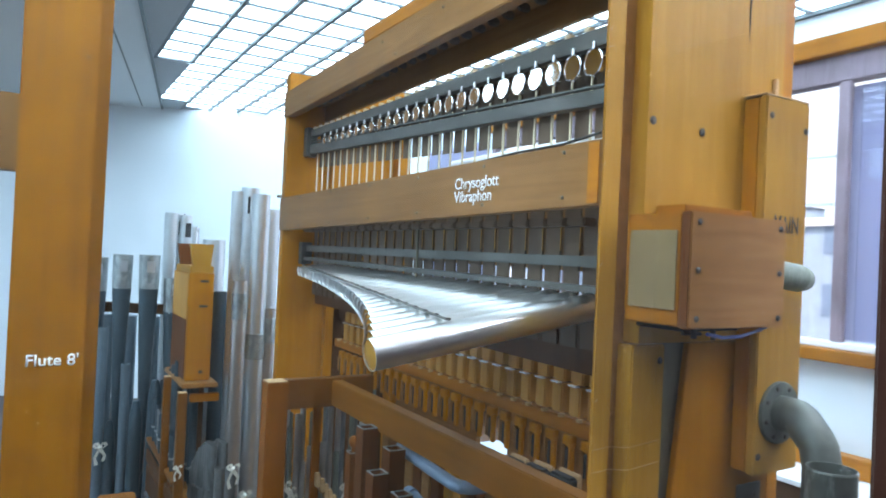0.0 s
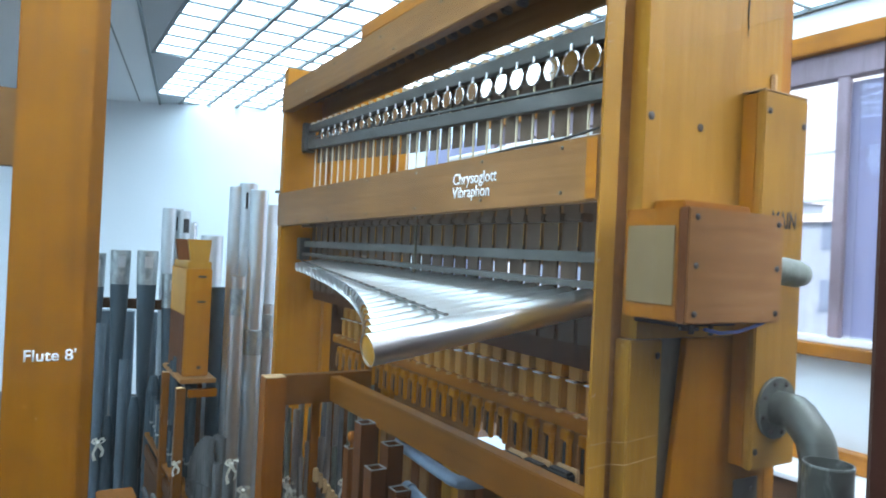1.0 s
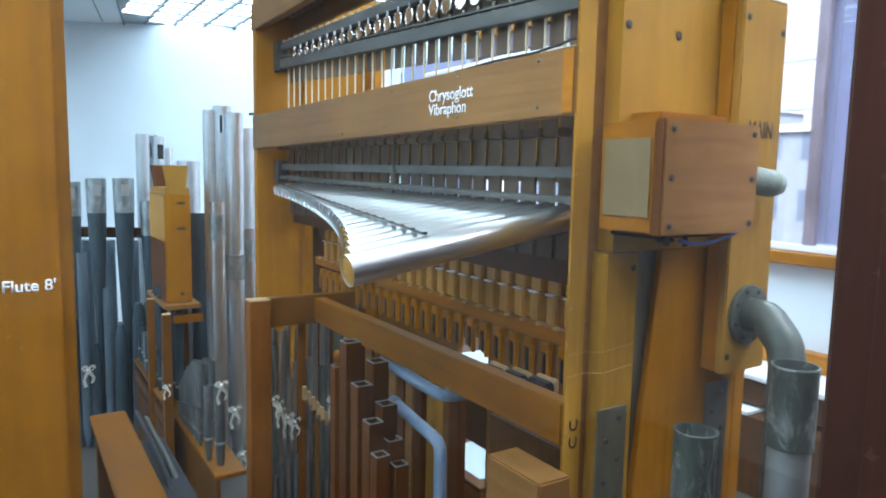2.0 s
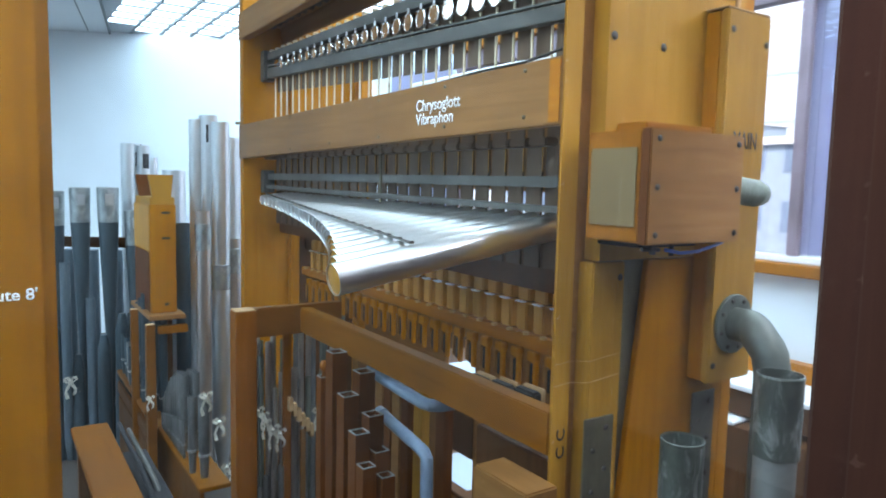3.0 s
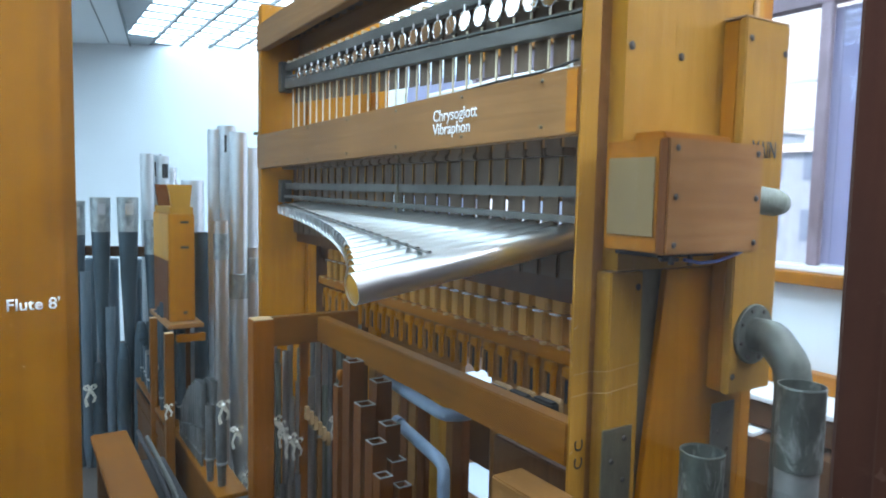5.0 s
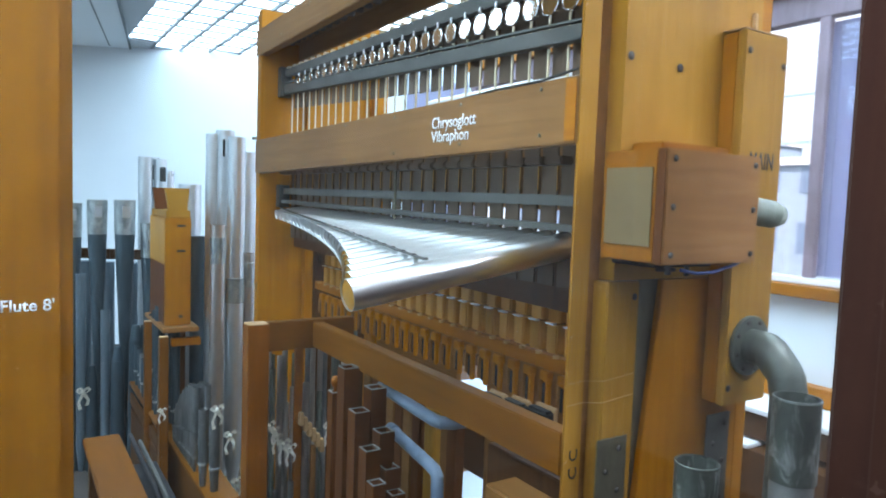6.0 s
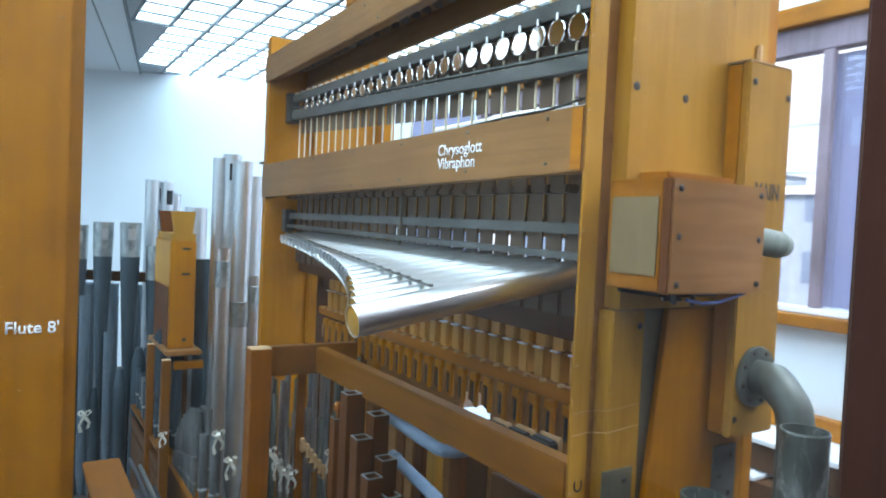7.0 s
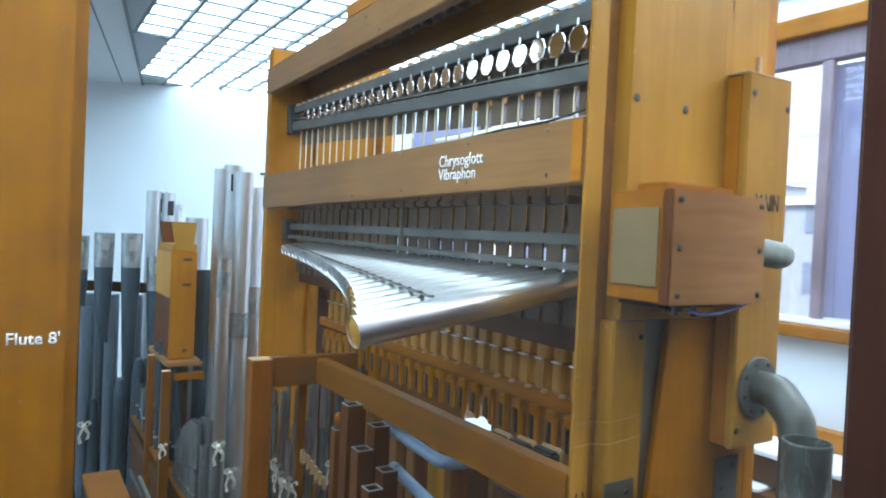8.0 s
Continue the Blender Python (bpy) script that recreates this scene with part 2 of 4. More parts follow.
def part(name, bm, mat, parent=None, label="", smooth=True):
    """One mesh object from a bmesh in world metres, under a thing or a part."""
    me = bpy.data.meshes.new(name)
    bmesh.ops.recalc_face_normals(bm, faces=bm.faces)
    bm.to_mesh(me)
    bm.free()
    me.materials.append(mat)
    if smooth:
        smooth_by_angle(me)
    ob = new(name, me)
    if parent is not None:
        ob.parent = parent
        if parent.type == "EMPTY":
            ob.matrix_parent_inverse = Matrix.Translation(Vector(parent["base"])).inverted()
    return tagged(ob, label)


def setting(name, bm, mat, label="", category="structure"):
    return tagged(part(name, bm, mat), label, category, "", "structure")


def cuboid(bm, x0, x1, y0, y1, z0, z1, bevel=0.0):
    r = bmesh.ops.create_cube(bm, size=1)
    for v in r["verts"]:
        v.co = Vector((x0 + (v.co.x + 0.5) * (x1 - x0), y0 + (v.co.y + 0.5) * (y1 - y0), z0 + (v.co.z + 0.5) * (z1 - z0)))
    if bevel:
        edges = list({e for v in r["verts"] for e in v.link_edges})
        bmesh.ops.bevel(bm, geom=edges, offset=bevel, segments=2, affect="EDGES", clamp_overlap=True)
    return bm


def block(x0, x1, y0, y1, z0, z1, bevel=0.003):
    return cuboid(bmesh.new(), x0, x1, y0, y1, z0, z1, bevel)


def beam_y(x0, x1, y0, y1, near, far, bevel=0.003):
    """A board along y whose bottom and top differ at its two ends: near and far are (bottom, top)."""
    bm = block(x0, x1, y0, y1, 0, 1, 0)
    for v in bm.verts:
        k = (v.co.y - y0) / (y1 - y0)
        lo, hi = near[0] + (far[0] - near[0]) * k, near[1] + (far[1] - near[1]) * k
        v.co.z = hi if v.co.z > 0.5 else lo
    bmesh.ops.bevel(bm, geom=list(bm.edges), offset=bevel, segments=2, affect="EDGES", clamp_overlap=True)
    return bm


def frame_of(d):
    d = Vector(d).normalized()
    u = d.orthogonal().normalized()
    if abs(d.z) > 0.99:
        u = Vector((1, 0, 0))
    return d, u, d.cross(u)


def lathe(bm, origin, direction, profile, n=20, slot=None):
    """Turn (radius, height) pairs round a line. slot: (first, last side, first, last ring) left open."""
    d, u, w = frame_of(direction)
    origin = Vector(origin)
    rings = []
    for r, h in profile:
        if r < 1e-6:
            rings.append([bm.verts.new(origin + d * h)])
        else:
            rings.append([bm.verts.new(origin + d * h + (u * math.cos(2 * math.pi * i / n) + w * math.sin(2 * math.pi * i / n)) * r) for i in range(n)])
    for k in range(len(rings) - 1):
        a, b = rings[k], rings[k + 1]
        for i in range(n):
            j = (i + 1) % n
            if slot and slot[0] <= i <= slot[1] and slot[2] <= k <= slot[3]:
                continue
            if len(a) == 1 and len(b) == 1:
                continue
            if len(a) == 1:
                bm.faces.new((a[0], b[i], b[j]))
            elif len(b) == 1:
                bm.faces.new((a[i], a[j], b[0]))
            else:
                bm.faces.new((a[i], a[j], b[j], b[i]))
    return bm


def rod(p0, p1, r0, r1=None, n=16, bm=None):
    bm = bm or bmesh.new()
    p0, p1 = Vector(p0), Vector(p1)
    h = (p1 - p0).length
    return lathe(bm, p0, p1 - p0, [(0, 0), (r0, 0), (r0 if r1 is None else r1, h), (0, h)], n)


def hollow(p0, p1, r0, r1, wall=0.002, n=24, bm=None):
    """A pipe open at p1."""
    bm = bm or bmesh.new()
    p0, p1 = Vector(p0), Vector(p1)
    h = (p1 - p0).length
    deep = min(h * 0.8, 0.25)
    return lathe(bm, p0, p1 - p0, [(0, 0), (r0, 0), (r1, h), (r1 - wall, h), (r1 - wall - (r1 - r0) * deep / h, h - deep), (0, h - deep)], n)


def sweep(points, r, n=10, bm=None, caps=True):
    bm = bm or bmesh.new()
    pts = [Vector(p) for p in points]
    rings, side = [], None
    for i, p in enumerate(pts):
        d = (pts[min(i + 1, len(pts) - 1)] - pts[max(i - 1, 0)]).normalized()
        if side is None:
            side = d.orthogonal().normalized()
        side = (side - d * side.dot(d)).normalized()
        w = d.cross(side)
        rr = r[i] if isinstance(r, (list, tuple)) else r
        rings.append([bm.verts.new(p + (side * math.cos(2 * math.pi * k / n) + w * math.sin(2 * math.pi * k / n)) * rr) for k in range(n)])
    for a, b in zip(rings, rings[1:]):
        for k in range(n):
            bm.faces.new((a[k], a[(k + 1) % n], b[(k + 1) % n], b[k]))
    if caps:
        bm.faces.new(list(reversed(rings[0])))
        bm.faces.new(rings[-1])
    return bm


def screw(parent, p, d, r=0.006, mat=None):
    bm = lathe(bmesh.new(), p, d, [(r * 1.25, 0), (r * 1.25, 0.001), (r, 0.0015), (r * 0.8, 0.0035), (0, 0.0045)], 10)
    return part("screw", bm, mat or SCREW, parent)


def lettering(name, text, m, width, cap, mat, parent, space=0.85, label="", bold=0.011):
    cu = bpy.data.curves.new(name, "FONT")
    cu.body, cu.size, cu.space_line, cu.extrude = text, 1.0, space, 0.0
    cu.offset = bold
    tmp = bpy.data.objects.new("tmp", cu)
    scene.collection.objects.link(tmp)
    bpy.context.view_layer.update()
    me = bpy.data.meshes.new_from_object(tmp.evaluated_get(bpy.context.evaluated_depsgraph_get()))
    bpy.data.objects.remove(tmp)
    bm = bmesh.new()
    bm.from_mesh(me)
    xs = [v.co.x for v in bm.verts]
    x0, w = min(xs), max(xs) - min(xs)
    for v in bm.verts:
        v.co = m @ Vector(((v.co.x - x0) * width / w, v.co.y * cap / 0.69, 0))
    ext = bmesh.ops.extrude_face_region(bm, geom=list(bm.faces))
    nrm = m.to_3x3() @ Vector((0, 0, 1))
    for v in ext["geom"]:
        if isinstance(v, bmesh.types.BMVert):
            v.co += nrm * 0.0008
    return part(name, bm, mat, parent, label, smooth=False)


def facing(origin, right, up):
    r, u = Vector(right), Vector(up)
    n = r.cross(u)
    return Matrix(((r.x, u.x, n.x, origin[0]), (r.y, u.y, n.y, origin[1]), (r.z, u.z, n.z, origin[2]), (0, 0, 0, 1)))


# ---- the room ----
CZ = 3.0


def poly_prism(bm, pts, z0, z1):
    lo = [bm.verts.new((x, y, z0)) for x, y in pts]
    hi = [bm.verts.new((x, y, z1)) for x, y in pts]
    bm.faces.new(lo)
    bm.faces.new(hi)
    for i in range(len(pts)):
        j = (i + 1) % len(pts)
        bm.faces.new((lo[i], lo[j], hi[j], hi[i]))
    return bm


def back_y(x):
    return 7.83 - 0.447 * (x - 0.547)


# Hall floor is out of view and kept dark to cut bounce light.
setting("floor_hall", poly_prism(bmesh.new(), [(-3.2, -2.7), (3.75, -2.7), (3.75, 0.29), (-3.2, 0.29)], -0.12, 0.0), HALL_FLOOR, "unseen hall floor, kept dark to cut bounce light", "floor")
setting("floor", poly_prism(bmesh.new(), [(-3.2, 0.292), (3.75, 0.292), (3.75, 9.6), (-3.2, 9.6)], -0.12, 0.0), FLOOR, "dull grey brown floor of the organ chamber", "floor")
setting("wall_back", poly_prism(bmesh.new(), [(-3.2, back_y(-3.2)), (3.8, back_y(3.8)), (3.8, back_y(3.8) + 0.2), (-3.2, back_y(-3.2) + 0.2)], 0, CZ + 0.3), PLASTER, "smooth white painted wall behind the pipes", "wall")
HZ = CZ
setting("wall_hall_left", block(-3.2, -3.05, -2.7, 0.33, 0, HZ, 0), HALLWALL, "unseen grey side wall added to close the visitors' hall", "wall")
setting("ceiling_hall", block(-3.3, 3.8, -2.8, 0.427, HZ, HZ + 0.15, 0), HALLWALL, "grey ceiling of the visitors' hall", "ceiling")
setting("wall_left", block(-3.2, -3.05, 0.335, 9.3, 0, CZ, 0), PLASTER, "plain white painted side wall", "wall")
# Added grey wall, keeps the bright plaster out of the pane reflection.
setting("wall_hall_side", block(3.53, 3.595, -2.55, 0.31, 0, HZ, 0), HALLWALL, "unseen grey side wall added to close the visitors' hall", "wall")
# Unseen dado, added so the panes mirror less haze low down.
setting("trim_added_dado", block(-3.03, 3.51, -2.548, -2.53, 0.002, 1.0, 0.004), VEIL_DADO, "unseen dado added to cut haze in the lower pane reflection", "dado")
setting("wall_hall", block(-3.05, 3.525, -2.7, -2.55, 0, HZ, 0), HALLWALL, "plain grey wall of the visitors' hall", "wall")

# the ceiling: board on one side of a slanting edge, grey sheet and the skylight on the other
E0, E1 = (-0.36, 0.0), (1.067, 7.668)


def edge_x(y):
    return E0[0] + (E1[0] - E0[0]) * (y - E0[1]) / (E1[1] - E0[1])


bm = poly_prism(bmesh.new(), [(-3.2, 0.43), (edge_x(0.43), 0.43), (edge_x(7.75), 7.75), (-3.2, 9.5)], CZ, CZ + 0.05)
setting("ceiling", bm, CEIL, "light grey board ceiling with a fine seam", "ceiling")
bm = bmesh.new()
poly_prism(bm, [(-0.514, 0.43), (-0.500, 0.43), (0.88, 7.6), (0.866, 7.6)], CZ - 0.0015, CZ + 0.001)
setting("trim_seam", bm, BAR_GREY, "thin dark seam between the ceiling boards", "ceiling seam")
bm = bmesh.new()
poly_prism(bm, [(edge_x(0.43), 0.43), (edge_x(0.43) + 0.02, 0.43), (edge_x(7.7) + 0.02, 7.7), (edge_x(7.7), 7.7)], CZ - 0.012, CZ + 0.04)
setting("trim_edge", bm, BAR_GREY, "dark metal edge along the skylight opening", "ceiling trim")

COLS = [0.715 + 0.261 * i for i in range(12)]
ROW = 0.262
rows_y = [5.61 + ROW * k for k in range(-19, 8)]
bm_p, bm_b, bm_i, bm_c = bmesh.new(), bmesh.new(), bmesh.new(), bmesh.new()


def quad(bm, x0, x1, y0, y1, z):
    bm.faces.new([bm.verts.new(p) for p in ((x0, y0, z), (x0, y1, z), (x1, y1, z), (x1, y0, z))])


LAST = [5.61, 7.182, 7.444]
for i in range(len(COLS) - 1):
    last = LAST[min(i, 2)]
    for y0 in rows_y:
        if y0 + ROW > last + 0.01:
            continue
        quad(bm_p, COLS[i] + 0.012, COLS[i + 1] - 0.012, y0 + 0.001, y0 + ROW - 0.001, CZ + 0.03)
    quad(bm_i, COLS[i] - 0.01, COLS[i + 1], last, 8.2, CZ + 0.012)
quad(bm_i, -1.2, COLS[0], 0.43, 8.2, CZ + 0.012)
quad(bm_i, COLS[0], 3.8, 0.43, rows_y[0], CZ + 0.012)
for i, x in enumerate(COLS):
    cuboid(bm_b, x - 0.013, x + 0.013, rows_y[0], LAST[min(max(i - 1, 0) if i else 0, 2)] if i < 2 else 7.6, CZ + 0.008, CZ + 0.034)
for y in rows_y:
    x0 = COLS[0] if y < 5.65 else COLS[1] if y < 7.2 else COLS[2]
    cuboid(bm_c, x0, COLS[-1], y - 0.010, y + 0.010, CZ + 0.017, CZ + 0.034)
setting("skylight_pane", bm_p, PANE_GLOW, "frosted luminous glass panes of the skylight", "skylight")
setting("skylight_grid", bm_b, BAR_GREY, "grey metal glazing bars of the skylight", "skylight")
setting("skylight_crossbar", bm_c, BAR_GREY, "thin grey cross bars between the skylight panes", "skylight")
setting("ceiling_sheet", bm_i, INFILL, "grey sheet filling beside the skylight panes", "ceiling")
# Unseen hall panels, added to light the post and the case fronts.
bm = bmesh.new()
for i in range(3, 8):
    quad(bm, -2.8 + 0.78 * i, -2.12 + 0.78 * i, -0.36, 0.18, HZ - 0.012)
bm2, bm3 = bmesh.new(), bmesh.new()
# Unseen front bay, added to light the post top and the action.
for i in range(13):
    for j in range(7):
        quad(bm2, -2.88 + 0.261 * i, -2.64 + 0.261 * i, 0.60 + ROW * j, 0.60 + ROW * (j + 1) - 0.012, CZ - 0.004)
# Second skylight, inferred from disc reflections; its far rows are added for the back wall.
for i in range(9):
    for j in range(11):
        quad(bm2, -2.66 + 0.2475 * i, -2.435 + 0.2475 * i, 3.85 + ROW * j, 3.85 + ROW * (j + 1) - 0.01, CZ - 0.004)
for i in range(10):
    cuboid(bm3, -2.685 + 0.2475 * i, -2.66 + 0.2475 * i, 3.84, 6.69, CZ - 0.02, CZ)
setting("skylight_pane_left_and_fill", bm2, PANE_GLOW, "luminous panes of the second skylight with an added unseen front bay", "skylight")
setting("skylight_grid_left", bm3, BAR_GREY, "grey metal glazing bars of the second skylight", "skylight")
setting("hall_fill_panels", bm, HALL_FILL_GLOW, "unseen luminous panels added over the hall as fill light", "ceiling light")
setting("ceiling_roof", block(-3.3, 3.9, 0.43, 9.7, CZ + 0.07, CZ + 0.25, 0), CEIL, "roof slab over the room", "ceiling")

# wall with the window band
WX = 3.6
bm = bmesh.new()
cuboid(bm, WX, WX + 0.18, -2.7, 7.0, 0, 1.15)
cuboid(bm, WX, WX + 0.18, -2.7, 7.0, 2.80, CZ + 0.06)
cuboid(bm, WX, WX + 0.18, -2.7, 0.9, 1.15, 2.80)
cuboid(bm, WX, WX + 0.18, 5.25, 7.0, 1.15, 2.80)
setting("wall_window", bm, PLASTER, "white painted wall with a long window band", "wall")
win = thing("window_1", (WX + 0.05, 2.0, 1.15), "long window band in a brown wooden frame", "window", "", "structure")
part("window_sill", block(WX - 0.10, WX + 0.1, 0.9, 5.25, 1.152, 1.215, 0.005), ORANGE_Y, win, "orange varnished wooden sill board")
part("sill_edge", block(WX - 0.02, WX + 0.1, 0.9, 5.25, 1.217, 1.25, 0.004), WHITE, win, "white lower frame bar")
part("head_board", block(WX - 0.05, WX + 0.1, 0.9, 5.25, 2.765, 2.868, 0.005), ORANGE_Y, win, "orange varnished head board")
part("window_frame", block(WX + 0.0, WX + 0.09, 0.9, 5.25, 2.62, 2.763, 0.004), MULLION, win, "purple brown top rail lightened for haze")
for y in (0.93, 2.02, 3.1, 4.17, 5.21):
    part("mullion", block(WX + 0.0, WX + 0.04, y - 0.03, y + 0.03, 1.252, 2.618, 0.004), MULLION, win, "purple brown mullion lightened for haze")
for y in (1.0, 2.09, 3.17, 4.24):
    pane = part("pane", block(WX + 0.045, WX + 0.051, y - 0.02, y + 0.95, 1.252, 2.618, 0), GLASS, win)
    pane.visible_shadow = False
blind = thing("window_blind", (WX + 0.08, 1.5, 1.26), "lavender grey translucent blind drawn over the window", "blind")
part("fabric", block(WX + 0.070, WX + 0.073, 0.91, 2.075, 1.262, 2.60, 0.0005), BLIND, blind)
part("bottom_bar", block(WX + 0.066, WX + 0.077, 0.91, 2.075, 1.2515, 1.2615, 0.002), WHITE, blind)
for z in (1.98, 2.24):
    part("glazing_bar", block(WX + 0.06, WX + 0.068, 2.05, 5.2, z - 0.008, z + 0.008, 0.001), WHITE, win, "thin pale glazing bar")
far_blind = thing("window_blind", (3.57, 5.8, 1.3), "lavender grey blind hanging on the far wall", "blind")
part("fabric", block(3.575, 3.578, 5.28, 6.40, 1.30, 2.70, 0.0005), BLIND, far_blind)
part("bottom_bar", block(3.571, 3.582, 5.28, 6.40, 1.288, 1.2995, 0.002), WHITE, far_blind)
# low bench under the window
bench = thing("window_bench", (3.3, 3.0, 0.0), "low bench with white top and orange edge under the window", "bench")
part("bench_top", block(3.19, 3.58, 0.9, 5.2, 0.575, 0.60, 0.004), WHITE, bench, "white laminate top")
part("edge_board", block(3.50, 3.585, 0.9, 5.2, 0.604, 0.70, 0.004), ORANGE_Y, bench, "orange varnished upstand")
part("front_panel", block(3.21, 3.24, 0.9, 5.2, 0.44, 0.573, 0.003), DARKWOOD, bench, "dark brown front")
part("foot_shelf", block(3.11, 3.58, 1.98, 5.2, 0.41, 0.43, 0.004), WHITE, bench, "white lower shelf")
part("plinth", block(3.12, 3.58, 0.9, 5.2, 0.0, 0.408, 0.003), DARKWOOD, bench, "dark brown wooden plinth")

# outside the window
setting("ground", poly_prism(bmesh.new(), [(3.9, -400), (900, -400), (900, 900), (3.9, 900)], -5.2, -5.0), GROUND, "wide grey ground outside the building", "ground")


def far_building(x, y0, y1, h, depth, label):
    b = thing("far_building", (x, (y0 + y1) / 2, -5), label, "building", "buildings outside")
    part("wall", block(x, x + depth, y0, y1, -5, h, 0), FACADE, b)
    part("roof", block(x - 0.3, x + depth + 0.3, y0 - 0.3, y1 + 0.3, h, h + 0.4, 0), WHITE, b)
    z = -3.6
    while z < h - 1.2:
        y = y0 + 1.0
        while y < y1 - 2:
            part("window", block(x - 0.06, x + 0.05, y, y + 1.5, z, z + 1.6, 0), FACADE_DARK, b)
            y += 2.6
        z += 3.1
    return b


setting("backdrop", block(150, 151, -120, 400, -5, 160, 0), BACKDROP, "plain white overcast sky beyond the buildings", "sky")
far_building(34, 12, 34, 4.0, 12, "pale low building with rows of dark windows")
far_building(48, 36, 62, 7.5, 14, "taller pale building with blue grey windows")

# dark jamb of the viewing opening beside the visitor, with its glass
setting("trim_jamb", block(0.682, 1.25, 0.27, 0.353, 0.0, CZ - 0.025, 0.0012), JAMB, "dark brown stained jamb of the viewing opening", "jamb")
# Parapet below the view, added to keep hall light off the lower chamber.
setting("wall_parapet", block(-3.04, 0.68, 0.28, 0.34, 0, 1.22, 0.004), JAMB, "unseen dark parapet added to shade the lower chamber", "parapet")
setting("wall_parapet_side", block(1.252, 3.525, 0.28, 0.34, 0, 1.22, 0.004), JAMB, "unseen dark parapet added to shade the lower chamber", "parapet")
for x0, x1 in ((-3.04, 0.69), (1.24, 3.525)):
    g = thing("viewing_pane", ((x0 + x1) / 2, 0.31, 0), "tall clear glass pane between hall and chamber", "glass pane", "viewing panes", "structure")
    p = part("pane", block(x0, x1, 0.308, 0.314, 1.226, CZ - 0.03, 0), GLASS, g)
    p.visible_shadow = False

# ---- the post with the stop name ----
post = thing("label_post", (0.05, 1.95, 0), "orange varnished wooden post with white stop name", "post")
part("face_board", block(-0.052, 0.112, 1.905, 1.93, 0, 2.98, 0.003), DEEP_Z, post)
part("backing_board", block(-0.042, 0.141, 1.931, 2.03, 0, 2.98, 0.004), DEEP_Z, post)
lettering("lettering", "Flute 8'", facing((-0.012, 1.9045, 1.297), (1, 0, 0), (0, 0, 1)), 0.111, 0.0275, LETTER, post, bold=0.016, label="white letters of the stop name")
for x, z, w, m in ((0.088, 2.055, 0.006, BLACK), (0.084, 2.057, 0.004, ENDGRAIN), (-0.022, 1.745, 0.003, ENDGRAIN), (0.035, 1.742, 0.002, ENDGRAIN), (0.02, 1.16, 0.003, ENDGRAIN)):
    part("nick", sweep([(x - w, 1.9046, z + 0.002), (x, 1.9044, z), (x + w, 1.9046, z - 0.001)], [0.0004, 0.0013, 0.0004], 5), m, post, "small chipped nick")
swell = thing("timber_frame", (-0.6, 2.45, 0), "brown wooden frame beside the post", "frame")
part("rail", block(-1.2, -0.06, 2.40, 2.45, 1.80, 2.03, 0.003), BROWN_Y, swell)
part("stile", block(-1.24, -1.15, 2.38, 2.47, 0, 2.95, 0.003), ORANGE_Z, swell)
# Unseen boards, hung here so the discs mirror orange and brown.
hung = thing("mirrored_board", (-0.95, 3.0, 2.70), "unseen orange board added to be mirrored in the near discs", "chest", "hung chests")
part("body", block(-1.1, -0.8, 2.5, 3.56, 2.70, 2.97, 0.006), PALE_Z, hung)
part("cap_board", block(-1.12, -0.79, 2.48, 3.58, 2.971, 2.998, 0.004), BROWN_Y, hung)
hung = thing("mirrored_board", (-0.62, 5.8, 2.70), "unseen brown board added to be mirrored in the far discs", "chest", "hung chests")
part("body", block(-0.64, -0.60, 4.13, 7.6, 2.70, 2.97, 0.004), BROWN_Y, hung)
part("cap_board", block(-0.65, -0.59, 4.12, 7.61, 2.971, 2.998, 0.002), ORANGE_Y, hung)

# ---- the percussion case ----
FX = 0.95
EY = 1.009
case = thing("percussion_case", (1.25, 2.0, 0), "tall orange varnished wooden case of the bar percussion", "instrument case")
bm = block(FX, 1.002, EY, 1.04, 0.0, 2.62, 0.003)
for v in bm.verts:
    if v.co.y > 1.02 and v.co.x < 0.97:
        v.co.x += 0.042
part("corner_post", bm, PALE_Z, case, "pale varnished corner post")
part("groove_board", block(1.004, 1.06, 1.03, 1.045, 0.0, 2.62, 0.002), BROWN_Y, case)
part("plank", block(1.046, 1.1902, 0.985, 1.028, 1.446, 2.62, 0.0004), PALE_Z, case)
part("plank", block(1.1905, 1.3355, 0.9853, 1.028, 1.446, 2.62, 0.0004), PALE_Z, case)
part("plank", block(1.336, 1.4905, 0.9855, 1.028, 1.446, 2.62, 0.0004), PALE_Z, case)
part("plank", block(1.491, 1.535, 0.99, 1.10, 0.0, 2.62, 0.003), ORANGE_Z, case)
part("plank", block(1.03, 1.125, 0.985, 1.028, 0.0, 1.443, 0.003), PALE_Z, case)
part("filler_strip", block(1.10, 1.225, 1.004, 1.026, 0.0, 1.46, 0.001), STEEL, case, "grey metal strip between the planks")
bm = block(1.15, 1.49, 0.988, 1.0035, 0.0, 1.443, 0.002)
for v in bm.verts:
    if v.co.x < 1.3:
        v.co.x = v.co.x - 1.15 + 1.155 + 0.11 * (v.co.z - 1.03)
part("plank", bm, ORANGE_Z, case, "orange plank with a slanting edge")
part("end_frame", block(1.062, 1.49, 1.03, 1.05, 0.0, 2.6, 0.003), ORANGE_Z, case)
part("far_panel", block(FX + 0.004, 1.20, 3.03, 3.08, 0.0, 2.405, 0.003), ORANGE_Z, case)
part("far_panel", block(1.2015, 1.55, 3.03, 3.08, 1.56, 2.405, 0.002), ORANGE_Z, case)
# Dark wood here puts the shade inside the case into the panel colour.
part("far_panel", block(1.2015, 1.55, 3.034, 3.08, 0.0, 1.5585, 0.002), DARKWOOD, case, "lower far panel toned dark for the shaded recess")
